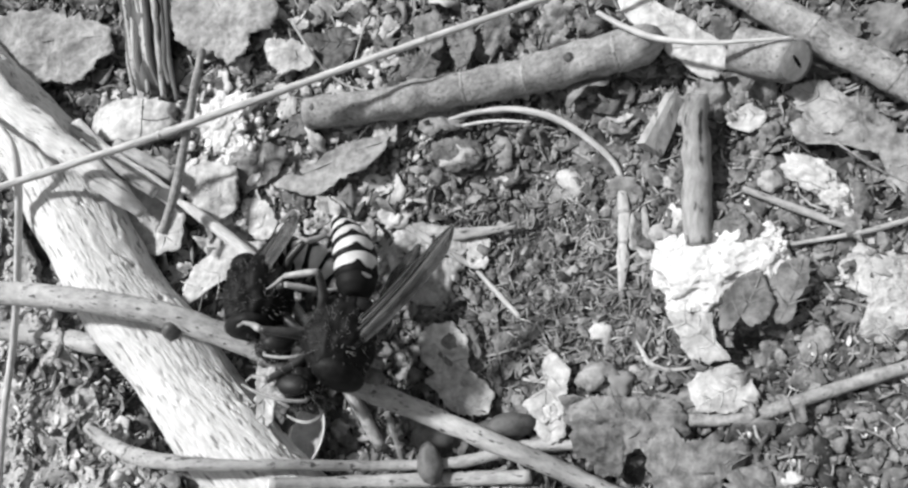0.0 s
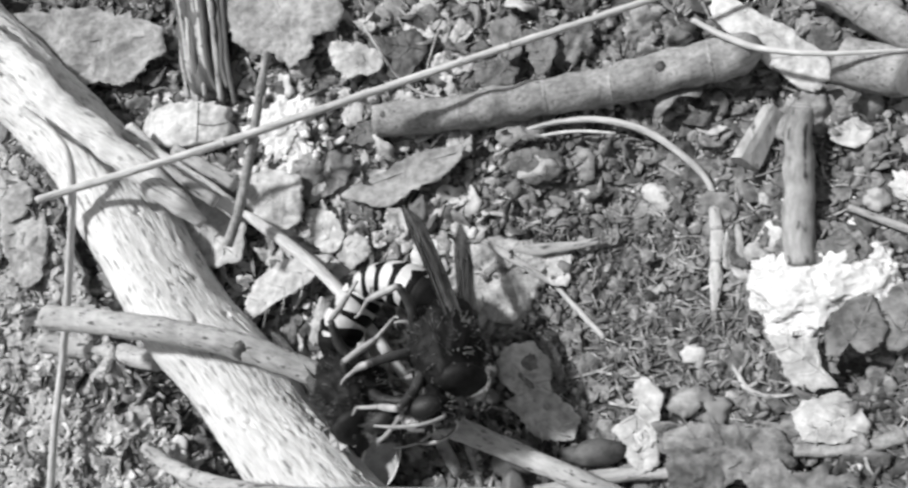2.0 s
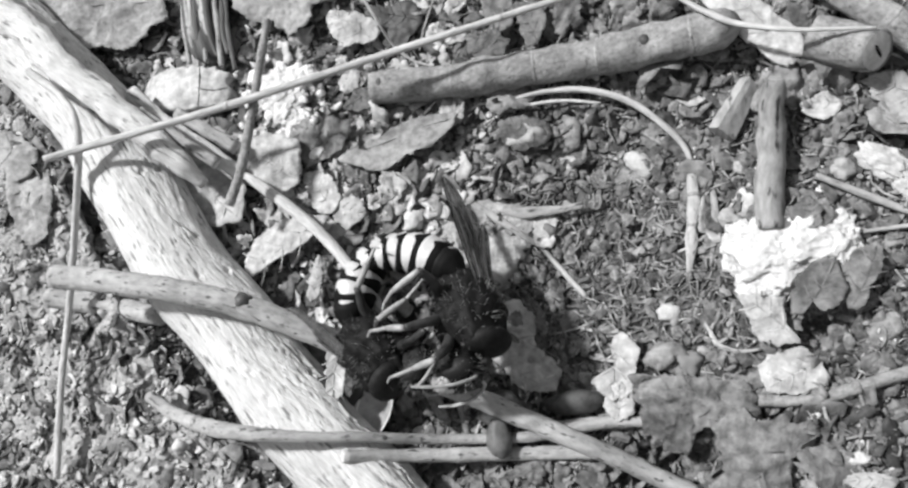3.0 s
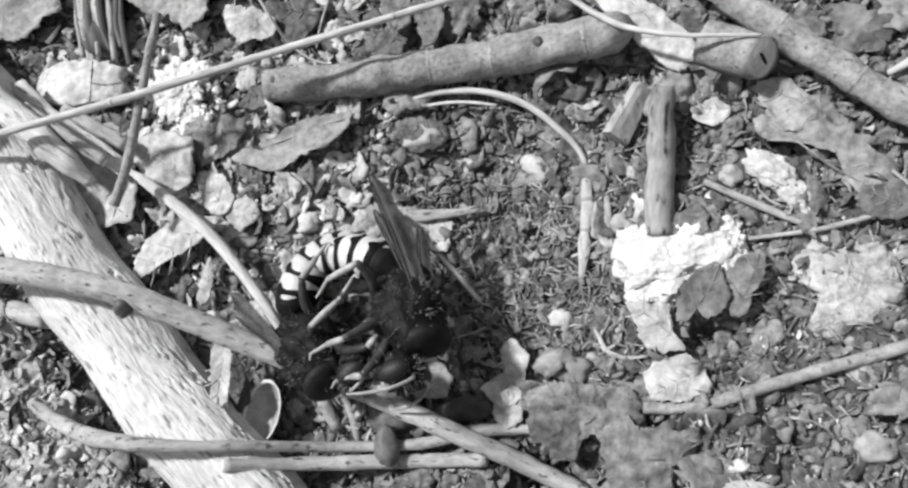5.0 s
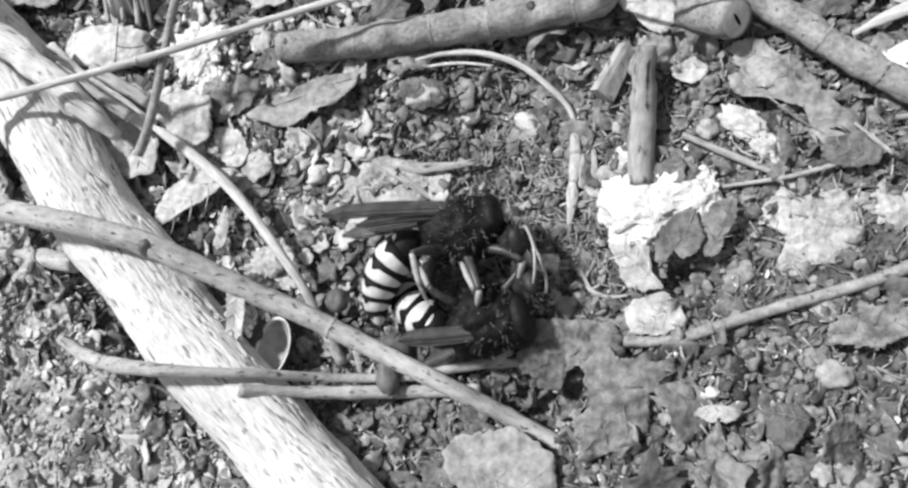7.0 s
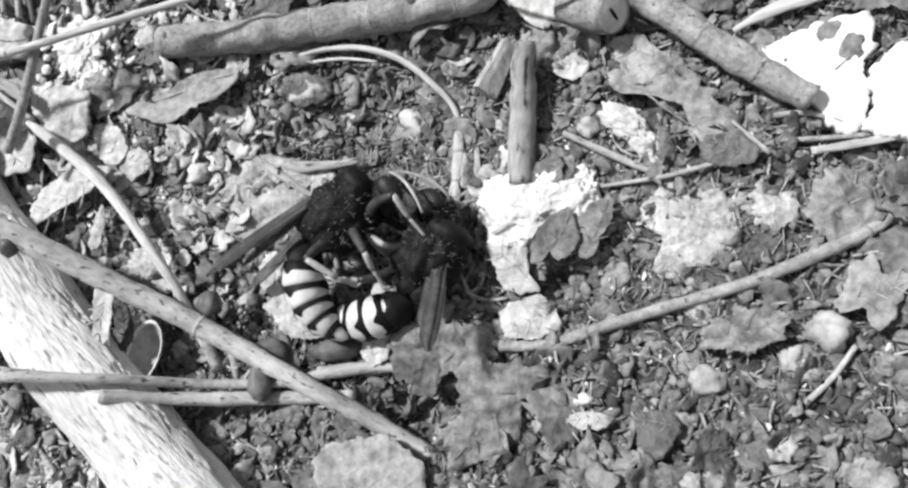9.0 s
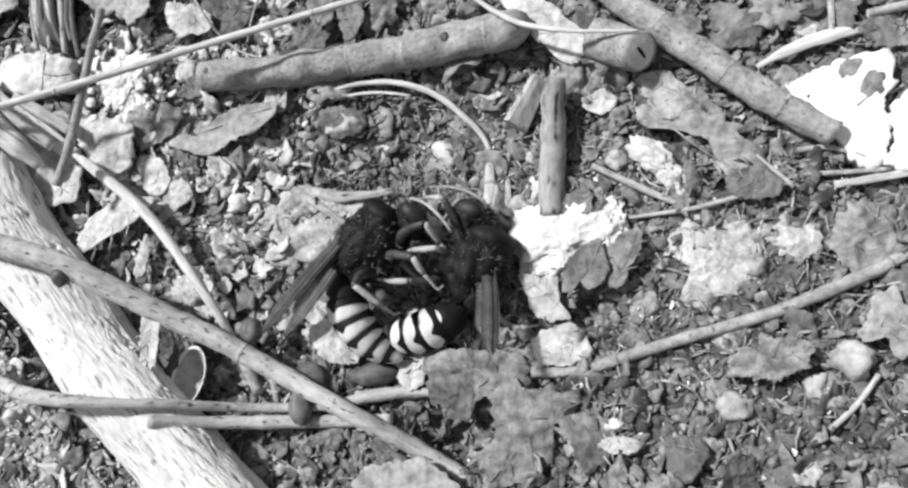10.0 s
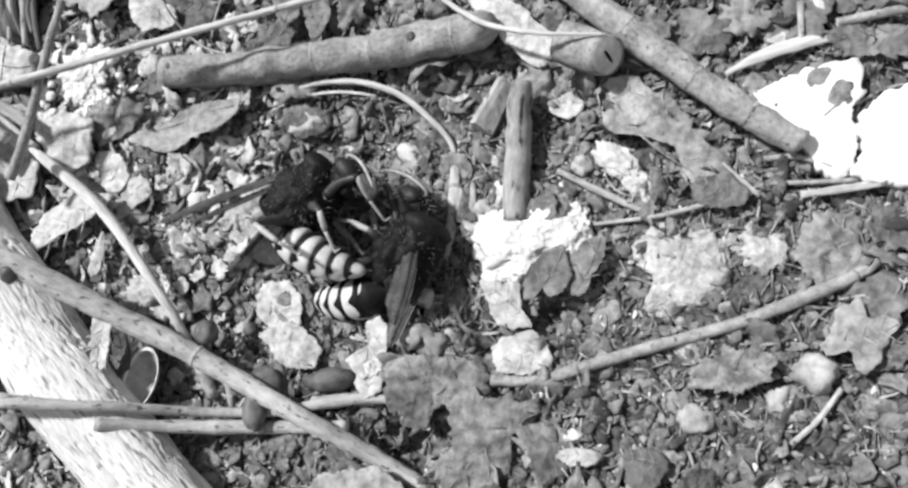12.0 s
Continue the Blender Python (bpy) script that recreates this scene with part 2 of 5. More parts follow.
def blob(centre, size, level=3, rough=0.2, seed=0.0, freq=1.3, turn=None, sharp=0.0):
    """A lump of stone, berry or clod: a ball worn out of round."""
    verts = []
    for v in SPHERES[level][0]:
        k = 1 + rough * noise.fractal(v * freq + Vector((seed, seed * 1.7, 3.1)), 0.9, 2.1, 4)
        if sharp:
            k += sharp * abs(noise.noise(v * freq * 3 + Vector((seed, 0, 7))))
        q = Vector((v.x * size[0], v.y * size[1], v.z * size[2])) * k
        if turn is not None:
            q = turn @ q
        verts.append(Vector(centre) + q)
    return verts, SPHERES[level][1]


def turn_z(degrees, tip=0.0):
    return (Matrix.Rotation(radians(degrees), 3, "Z") @ Matrix.Rotation(radians(tip), 3, "Y"))


def sheet(outline, z, curl=(0, 0), ruffle=0.4, ragged=0.25, thick=0.22, seed=0.0, tilt=(0, 0), rings=7, fine=96, dome=0.0):
    """A leaf-like sheet inside an outline (x, y), with thickness. curl: how far its edge rises along x and y."""
    pts = [np.array(p, float) for p in outline]
    c = sum(pts) / len(pts)
    loop = []
    n = len(pts)
    each = max(2, fine // n)
    for k in range(n):
        o, a, b, e = pts[k - 1], pts[k], pts[(k + 1) % n], pts[(k + 2) % n]
        for j in range(each):
            u = j / each
            loop.append(a + (b - o) * 0.36 * (u - 2 * u * u + u**3) + (b - a) * (3 * u * u - 2 * u**3) + (e - a) * 0.36 * (u**3 - u * u))
    span = max(np.linalg.norm(p - c) for p in pts)
    verts, faces = [], []

    def lift(x, y):
        u, v = (x - c[0]) / span, (y - c[1]) / span
        h = curl[0] * u * u + curl[1] * v * v + tilt[0] * u + tilt[1] * v - dome * (u * u + v * v)
        w = Vector((x * 0.16, y * 0.16, seed))
        return z + h + ruffle * (noise.noise(w) * 1.9 + 0.8 * noise.noise(w * 2.7) + 0.36 * noise.noise(w * 6.0))

    m = len(loop)
    for layer in (0, -thick):
        verts.append(Vector((c[0], c[1], lift(*c) + layer)))
        for ring in range(1, rings + 1):
            for p in loop:
                q = c + (p - c) * ring / rings
                if ring == rings:
                    q = q + (p - c) / max(np.linalg.norm(p - c), 0.01) * ragged * (noise.noise(Vector((q[0] * 0.7, q[1] * 0.7, seed))) * 2.2 + noise.noise(Vector((q[0] * 1.9, q[1] * 1.9, seed))) * 1.3)
                verts.append(Vector((q[0], q[1], lift(*q) + layer)))
    size = 1 + rings * m
    for layer in (0, 1):
        o = layer * size
        for s in range(m):
            t = (s + 1) % m
            tri = (o, o + 1 + s, o + 1 + t)
            faces.append(tri if layer == 0 else tri[::-1])
            for ring in range(rings - 1):
                a, b = o + 1 + ring * m, o + 1 + (ring + 1) * m
                quad = (a + s, b + s, b + t, a + t)
                faces.append(quad if layer == 0 else quad[::-1])
    rim = 1 + (rings - 1) * m
    for s in range(m):
        t = (s + 1) % m
        faces.append((rim + s, size + rim + s, size + rim + t, rim + t))
    return verts, faces, lift, c


LAID = []


def free(x, y):
    """Whether no single leaf lies at a place."""
    return all(math.hypot(x - a, y - b) > 0.85 * r for a, b, r in LAID)


def leaf(name, outline, h, label, mat=None, veins=(), category="leaf", group="dry leaves", **kw):
    """A dry leaf on the ground: its blade and raised veins. veins: ways of (x, y) points along it."""
    c = sum(np.array(p, float) for p in outline) / len(outline)
    z = ground_z(c[0], c[1]) + h + (0.7 if h < 2.5 else 0)
    span = max(np.linalg.norm(np.array(p, float) - c) for p in outline)
    LAID.append((c[0], c[1], span))
    if span > 4:
        kw.setdefault("rings", 12)
        kw.setdefault("fine", 130)
    v, f, lift, c = sheet(outline, z, **kw)
    base = Vector((c[0], c[1], z - h))
    ob = thing(name, base, label, category, group)
    part("blade", shifted((v, f), base), mat or LEAF, ob)
    if not veins:
        far = sorted((np.array(p, float) for p in outline), key=lambda p: -np.linalg.norm(p - c))
        a, b = far[0], max(far[1:], key=lambda p: np.linalg.norm(p - far[0]))
        mid = along(c + (a - c) * 0.9, c + (b - c) * 0.85, 0.04)
        w = (a - b) * 0.22
        n = np.array([-w[1], w[0]]) * 0.9
        veins = [mid] + [along(mid[k], mid[k] + w * 0.7 + n * sgn, 0.05, 3) for k in (1, 2, 3) for sgn in (-1, 1)]
    for way in veins:
        pts = [(p[0], p[1], lift(p[0], p[1]) - 0.03, 0.13 - 0.08 * k / len(way)) for k, p in enumerate(way)]
        part("vein", shifted(tube(pts, 6, 0.8, 0.0), base), mat or LEAF, ob, "fine raised vein")
    return ob


def along(a, b, bow=0.0, n=5):
    """Points on a bowed line from a to b."""
    a, b = np.array(a, float), np.array(b, float)
    out = []
    for k in range(n):
        u = k / (n - 1)
        q = a + (b - a) * u
        q = q + np.array([-(b - a)[1], (b - a)[0]]) * bow * math.sin(math.pi * u)
        out.append((q[0], q[1]))
    return out


# ---- ground: one sheet of soil out to the horizon ----


def clods(x, y):
    w = Vector((x, y, 0))
    h = 0.9 * noise.noise(w * 0.10) + 0.7 * noise.noise(w * 0.28) + 0.55 * noise.noise(w * 0.75) + 0.36 * noise.noise(w * 1.9)
    return h


def build_ground():
    fine = [-146 + 0.55 * k for k in range(456)]
    far = [1.5, 4, 10, 24, 60, 140, 400, 1200, 4000, 12000, 40000, 120000]
    xs = [fine[0] - d for d in reversed(far)] + fine + [fine[-1] + d for d in far]
    fine_y = [-62 + 0.55 * k for k in range(290)]
    ys = [fine_y[0] - d for d in reversed(far)] + fine_y + [fine_y[-1] + d for d in far]
    verts = []
    for y in ys:
        for x in xs:
            near = abs(x) < 400 and abs(y) < 400
            verts.append((x, y, ground_z(x, y) + (clods(x, y) if near else 0)))
    w = len(xs)
    faces = [(r * w + c, r * w + c + 1, (r + 1) * w + c + 1, (r + 1) * w + c) for r in range(len(ys) - 1) for c in range(w - 1)]
    single("ground", (verts, faces), SOIL, (0, 0, 0), "dry crumbly grey soil under leaf litter", "soil", kind="structure")


build_ground()


def scatter(count, seed, area=(-140, 70, -52, 82)):
    rng = random.Random(seed)
    for _ in range(count):
        x, y = rng.uniform(area[0], area[1]), rng.uniform(area[2], area[3])
        yield rng, x, y, ground_z(x, y) + clods(x, y)


def open_soil(x, y):
    """How bare the trodden patch of soil is, 0 to 1."""
    return math.exp(-(((x + 18) / 15) ** 2 + ((y - 19) / 12) ** 2)) + math.exp(-(((x - 27) / 13) ** 2 + ((y - 13) / 9) ** 2))


def within(outline, x, y):
    """Whether a place lies inside an outline."""
    odd = False
    for (a, b), (c, d) in zip(outline, outline[1:] + outline[:1]):
        if (b > y) != (d > y) and x < a + (y - b) / (d - b) * (c - a):
            odd = not odd
    return odd


def leaf_bits(name, count, seed, mat, sizes, tilt, label, category, dusty=0.0, on=None):
    """Many small buckled torn bits of leaf lying at a tilt, as one object. dusty: the share left out on the dusty bank beyond the branch.
    on: the outline and the height of a crust on which they lie."""
    verts, faces = [], []
    for rng, x, y, z in scatter(count, seed):
        if on is not None:
            if not within(on[0], x, y):
                continue
            z = on[1](x, y) - 0.15
        bare = open_soil(x, y)
        if rng.random() < 0.6 * bare or (x + 0.9 * y < -72 and rng.random() < dusty):
            continue
        r = rng.choice(sizes) * rng.uniform(0.7, 1.15) * (1 - 0.5 * min(1, bare))
        n = rng.randint(6, 10)
        turn = Euler((rng.gauss(0, tilt), rng.gauss(0, tilt), rng.uniform(0, 6.28))).to_matrix()
        bend, o, long, skew = rng.uniform(-0.5, 0.5), len(verts), rng.uniform(0.4, 0.95), rng.uniform(-0.4, 0.4)
        ring = [(math.cos(6.28 * k / n) * rng.uniform(0.55, 1.2), math.sin(6.28 * k / n) * rng.uniform(0.55, 1.2) * long) for k in range(n)]
        flat = [(0.0, 0.0, 0.0)] + [(a * 0.55, b * 0.55, rng.gauss(0, 0.07)) for a, b in ring] + [(a, b, rng.gauss(0, 0.1)) for a, b in ring] + [(a, b, -0.18 / r) for a, b in ring]
        at = Vector((x, y, z + 0.25 + r * 0.12))
        verts += [at + turn @ Vector((a + skew * b, b, bend * a * a + c)) * r for a, b, c in flat]
        for k in range(n):
            p, q = o + 1 + k, o + 1 + (k + 1) % n
            faces += [(o, p, q), (p, p + n, q + n, q), (p + n, p + 2 * n, q + 2 * n, q + n)]
    single(name, (verts, faces), mat, (0, 0, 0), label, category, kind="stuff", smooth=True)


def build_litter():
    # soil crumbs
    verts, faces = [], []
    for rng, x, y, z in scatter(12500, 11):
        r = rng.choice((0.2, 0.25, 0.3, 0.4, 0.5, 0.6, 0.8, 1.1)) * rng.uniform(0.7, 1.2)
        o = len(verts)
        v, f = blob((x, y, z + r * 0.25), (r, r * rng.uniform(0.5, 1), r * rng.uniform(0.3, 0.7)), 1, 0.7, rng.uniform(0, 90), 1.1, turn_z(rng.uniform(0, 360)))
        verts += v
        faces += [tuple(i + o for i in q) for q in f]
    single("soil_crumbs", (verts, faces), CRUMB, (0, 0, 0), "loose grey crumbs and grains of soil", "soil crumbs", kind="stuff", smooth=False)
    # crumbled mould over the open litter
    verts, faces = [], []
    for rng, x, y, z in scatter(5000, 51, (-48, 66, -34, 62)):
        if rng.random() < 0.5 * open_soil(x, y):
            continue
        r = rng.choice((0.25, 0.35, 0.45, 0.6, 0.8)) * rng.uniform(0.7, 1.2)
        o = len(verts)
        v, f = blob((x, y, z + 0.2 + r * 0.5), (r * rng.uniform(1, 1.7), r * rng.uniform(0.5, 1), r * rng.uniform(0.3, 0.6)), 1, 0.9, rng.uniform(0, 90), 1.3, turn_z(rng.uniform(0, 360), rng.gauss(0, 30)))
        verts += v
        faces += [tuple(i + o for i in q) for q in f]
    single("mould_crumbs", (verts, faces), DUST, (0, 0, 0), "crumbled grey leaf mould over the soil", "leaf mould", kind="stuff", smooth=False)
    # torn bits of leaf, dark flakes coloured as shade in the gaps, and pale flecks
    leaf_bits("leaf_fragments", 9500, 12, DUST, (0.5, 0.7, 0.9, 1.2, 1.6, 2.1, 2.7), 0.42, "torn dry leaf bits strewn over the soil", "leaf litter")
    leaf_bits("humus_flakes", 4200, 41, LEAF_DARK, (0.5, 0.7, 1.0, 1.4), 0.5, "dark leaf flakes standing in for shaded gaps in the litter", "humus", 0.75)
    leaf_bits("pale_flecks", 3000, 42, CHAFF, (0.3, 0.4, 0.55, 0.8), 0.5, "small pale flecks of leaf and grit", "litter flecks")
    # pale dusty chaff beside the branch; its tone also carries the brighter light there
    verts, faces = [], []
    for rng, x, y, z in scatter(17000, 21, (-142, -20, -52, 66)):
        if rng.random() < (x + 100 + 0.9 * y) / 60 and rng.random() > math.exp(-(((x + 56) / 18) ** 2 + ((y - 34) / 20) ** 2)):
            continue
        r = rng.uniform(0.25, 1.0)
        o = len(verts)
        v, f = blob((x, y, z + r * 0.2), (r * 1.35, r * rng.uniform(0.35, 0.8), r * rng.uniform(0.12, 0.3)), 1, 0.8, rng.uniform(0, 90), 1.1, turn_z(rng.uniform(0, 360), rng.gauss(0, 28)))
        verts += v
        faces += [tuple(i + o for i in q) for q in f]
    single("pale_chaff", (verts, faces), CHAFF, (0, 0, 0), "pale dusty chaff, lightened for the stronger light by the branch", "chaff", kind="stuff", smooth=False)
    # short broken needles and fibres
    verts, faces = [], []
    for rng, x, y, z in itertools.chain(scatter(8300, 22), scatter(900, 23, (-36, 2, 8, 32))):
        a, long, r = rng.uniform(0, 6.28), rng.uniform(0.5, 1.9), rng.uniform(0.07, 0.17)
        d = Vector((math.cos(a), math.sin(a), rng.gauss(0, 0.25))) * long
        n = Vector((-math.sin(a), math.cos(a), 0)) * r
        b = Vector((x, y, z + 0.25))
        bend = Vector((0, 0, 0.15)) + n * rng.gauss(0, 2.5)
        o = len(verts)
        for c in (b - d, b + bend, b + d):
            verts += [c + n, c - n, c + Vector((0, 0, r * 1.6))]
        for k in (0, 3):
            for j in range(3):
                q = (j + 1) % 3
                faces.append((o + k + j, o + k + q, o + k + 3 + q, o + k + 3 + j))
        faces += [(o, o + 2, o + 1), (o + 6, o + 7, o + 8)]
    single("needle_bits", (verts, faces), DUST, (0, 0, 0), "short broken needles and fibres on the soil", "needle bits", kind="stuff")
    # rootlets and stalks
    verts, faces = [], []
    for rng, x, y, z in scatter(1500, 13):
        ang, long = rng.uniform(0, 6.28), rng.uniform(2, 7)
        bend, r = rng.uniform(-0.8, 0.8), rng.uniform(0.10, 0.24)
        pts = []
        for k in range(4):
            u = k / 3 * long
            a = ang + bend * k / 3
            px, py = x + math.cos(a) * u, y + math.sin(a) * u
            pts.append((px, py, ground_z(px, py) + clods(px, py) + 0.35 + 0.5 * rng.random(), r))
        v, f, _ = tube(pts, 5, 1.2, 0.0)
        o = len(verts)
        verts += v
        faces += [tuple(i + o for i in q) for q in f]
    single("rootlets", (verts, faces), ROOT, (0, 0, 0), "thin dry rootlets and broken stalks", "rootlets", kind="stuff")


build_litter()

# ---- the thick branch ----


def big_branch():
    pts = [(-153.0, 88.0, 5.5, 7.6), (-140.0, 76.5, 5.5, 7.4), (-123.1, 62.0, 5.5, 7.1), (-110.6, 51.8, 5.5, 6.9), (-101.5, 42.9, 5.5, 6.8), (-95.2, 34.5, 5.5, 6.8), (-82.9, 18.5, 5.3, 6.7), (-76.0, 11.4, 5.2, 6.6), (-68.8, 3.2, 5.0, 6.5), (-62.7, -3.0, 4.8, 6.4), (-56.3, -8.9, 4.6, 6.3), (-50.2, -14.4, 4.4, 6.2), (-43.0, -20.6, 4.2, 6.2), (-33.0, -29.3, 4.0, 6.1)]
    base = Vector(pts[3][:3]) - Vector((0, 0, pts[3][3]))
    ob = thing("branch", base, "thick fallen branch with pale fibrous bark", "branch")
    part("bark", shifted(tube(pts, 170, 0.36, 0.04, 0.10, 4.0, 0.86, 0.2, 0.42), base), LOG_BARK, ob)
    # a peeled strip along the upper flank
    strip = [(-125.6, 66.2, 11.7, 3.25), (-112.1, 57.4, 11.7, 2.76), (-102.8, 49.0, 12.0, 2.59), (-90.4, 40.3, 11.5, 2.2), (-83.2, 34.3, 9.7, 1.92), (-79.8, 30.9, 6.9, 0.86)]
    part("peeled_strip", shifted(tube(strip, 14, 0.7, 0.12, 0.4, 2.0, 0.6), base), LOG_BARK, ob, "peeling strip of pale bark")
    strip = [(-95.0, 46.7, 6.6, 1.49), (-88.3, 41.5, 6.4, 1.33), (-81.5, 37.2, 5.4, 1.28), (-75.8, 33.1, 4.4, 1.34)]
    part("peeled_strip", shifted(tube(strip, 12, 0.7, 0.12, 0.4, 6.0, 0.6), base), LOG_BARK, ob, "peeling strip of pale bark")


big_branch()

# ---- sticks and stems ----
stick("twig", [(-54.9, 45.5, 3.2, 2.41), (-50.5, 45.5, 3.1, 2.47), (-42.6, 45.7, 2.6, 2.41), (-38.8, 46.0, 2.7, 2.65), (-36.2, 46.3, 2.4, 2.54), (-30.8, 46.9, 2.3, 2.49), (-27.1, 47.1, 2.3, 2.64), (-23.6, 47.5, 2.1, 2.51), (-19.1, 47.7, 2.5, 2.72), (-15.7, 48.3, 2.5, 2.60), (-11.3, 48.7, 3.1, 2.80), (-6.2, 49.3, 3.6, 2.73), (-4.5, 50.2, 2.8, 1.82)], "stout grey twig with nodes lying on the litter", BARK, knots=((0.05, 0.3), (0.25, 1.03), (0.40, 0.3), (0.48, 1.04), (0.66, 1.04), (0.78, 0.35), (0.9, 1.03)), uneven=0.09, sides=26, cut=False)
stick("straw_stem", [(-101.1, 33.7, 15.5, 0.58), (-74.7, 40.1, 13.2, 0.56), (-50.2, 46.9, 11.0, 0.54), (-28.1, 52.9, 9.0, 0.47), (-7.3, 58.4, 7.0, 0.38)], "long straight dry grass stem lying over the branch", STRAW, "stem", cut=False, uneven=0.08, sides=10, knots=((0.3, 1.15), (0.71, 1.12)))
stick("arched_stem", [(-37.5, 42.0, -0.2, 0.26), (-31.7, 43.5, 0.8, 0.42), (-24.6, 43.4, 1.2, 0.46), (-18.5, 41.5, 0.9, 0.48), (-14.1, 38.3, 0.1, 0.46), (-10.9, 35.0, -1.2, 0.46), (-9.8, 32.1, -2.0, 0.42)], "thin arched dry stem", STRAW, "stem", cut=False, uneven=0.08, sides=10)
stick("arched_stem", [(-38.6, 40.2, -0.6, 0.18), (-33.6, 41.9, 0.0, 0.26), (-27.5, 42.3, 0.3, 0.26), (-21.9, 41.6, 0.1, 0.18)], "frayed strand along the arched stem", STRAW, "stem", cut=False, uneven=0.1, sides=8)
stick("flat_stalk", [(-9.9, 32.6, -2.0, 0.45), (-10.0, 29.3, -1.8, 0.72), (-9.8, 27.2, -1.7, 0.95), (-10.2, 24.8, -2.1, 0.72), (-10.4, 21.5, -2.1, 0.80), (-10.8, 17.6, -2.4, 0.35)], "pale flat jointed stalk on the soil", BARK_PALE, "stem", cut=False, uneven=0.16, flat=0.45, knots=((0.33, 1.15), (0.62, 1.12)))
stick("flat_stalk", [(-7.4, 29.4, -2.2, 0.28), (-7.2, 25.5, -2.0, 0.48), (-7.6, 21.4, -2.2, 0.40), (-8.0, 18.5, -2.5, 0.2)], "narrow split strip of pale bark", BARK, "stem", cut=False, uneven=0.18, flat=0.4)
stick("peg", [(0.1, 41.0, 4.6, 1.33), (-0.1, 38.7, 3.9, 1.57), (-0.3, 35.8, 3.0, 1.66), (-0.6, 29.0, 1.1, 1.74), (-0.8, 22.8, 0.1, 1.90)], "short stout grey-brown stick with a pale cut top", BARK_DARK, uneven=0.12, knots=((0.45, 0.35),))
stick("twig", [(-3.3, 1.1, 0.3, 0.77), (3.6, 1.4, 0.7, 0.74), (7.3, 2.8, 1.0, 0.80), (17.3, 6.1, 1.3, 0.77), (26.9, 9.1, 1.6, 0.80), (34.3, 12.2, 1.8, 0.84), (40.8, 15.3, 1.8, 0.82), (43.2, 17.4, 1.8, 0.82), (44.8, 20.5, 1.5, 0.63)], "long grey bent twig on the litter", BARK, knots=((0.22, 1.12), (0.9, 1.15)))
stick("twig", [(2.8, 57.6, 5.6, 2.14), (10.1, 50.8, 5.0, 2.06), (18.6, 43.6, 4.5, 1.96), (27.6, 36.5, 4.0, 1.86), (35.1, 31.5, 3.4, 1.72)], "thick straight grey twig with ring scars", BARK, knots=((0.18, 1.03), (0.36, 1.03), (0.5, 0.3), (0.62, 1.04), (0.83, 1.03)), uneven=0.12)
stick("bent_twig", [(-74.4, 32.7, 6.0, 0.42), (-70.6, 30.4, 6.4, 0.82), (-62.7, 24.4, 5.2, 0.89), (-57.4, 19.1, 4.7, 0.81), (-51.5, 11.7, 3.8, 0.74), (-48.7, 7.3, 2.2, 0.69), (-45.5, -0.6, -1.2, 0.65)], "pale slender bent twig", STRAW, uneven=0.04, knots=())
LONG_TWIG = stick("long_twig", [(-98.1, 19.5, 14.1, 1.71), (-89.6, 18.5, 14.6, 1.72), (-79.3, 16.9, 14.6, 1.71), (-69.9, 14.9, 12.4, 1.73), (-62.4, 12.1, 9.9, 1.68), (-54.8, 9.0, 6.9, 1.56), (-47.5, 6.2, 4.9, 1.52), (-36.4, 1.6, 3.0, 1.36), (-26.2, -2.6, 2.6, 1.28), (-18.5, -6.2, -1.1, 1.26), (-10.5, -9.9, -2.6, 1.14)], "long speckled pale twig lying over the branch", BARK_PALE, knots=((0.62, 1.1),))
stick("low_twig", [(-87.9, -0.3, 4.3, 0.88), (-80.5, -3.0, 6.8, 1.01), (-69.8, -4.2, 12.3, 1.08), (-59.9, -4.6, 12.6, 0.78), (-52.1, -4.6, 8.7, 0.70), (-42.8, -4.9, 1.9, 0.70), (-32.5, -4.3, 0.9, 0.74), (-26.7, -3.1, 0.6, 0.80), (-19.7, -1.9, -0.6, 0.71)], "thin crooked pale twig crossing the branch", BARK_PALE, knots=((0.18, 1.12),))
stick("low_twig", [(-54.2, -6.9, 10.1, 0.85), (-45.2, -7.0, 3.5, 0.93), (-34.1, -6.5, 0.3, 0.98), (-22.9, -5.9, -0.2, 0.92)], "straight pale twig with peeled spots", BARK_PALE)
stick("side_twig", [(-110.1, 14.8, 2.4, 1.58), (-98.9, 13.4, 0.2, 1.62), (-89.0, 11.8, 1.7, 1.53)], "short pale twig beside the branch", BARK_PALE)
stick("dark_twig", [(-69.3, 54.5, 10.2, 0.58), (-69.4, 46.9, 11.3, 0.61), (-70.2, 39.4, 11.3, 0.65), (-71.1, 32.0, 11.3, 0.68), (-73.2, 26.7, 10.4, 0.73)], "grey upright twig leaning over the litter", BARK, uneven=0.1, knots=())
stick("drooping_stem", [(-107.3, 48.4, 14.4, 0.67), (-99.7, 43.2, 15.3, 0.63), (-96.0, 37.2, 15.3, 0.56), (-100.4, 26.8, 9.2, 0.53), (-103.9, 13.4, 4.6, 0.54), (-103.2, 1.2, 5.2, 0.52), (-102.2, -12.7, 5.1, 0.51)], "thin drooping dry stem over the branch", STRAW, "stem", cut=False, uneven=0.04, sides=8)
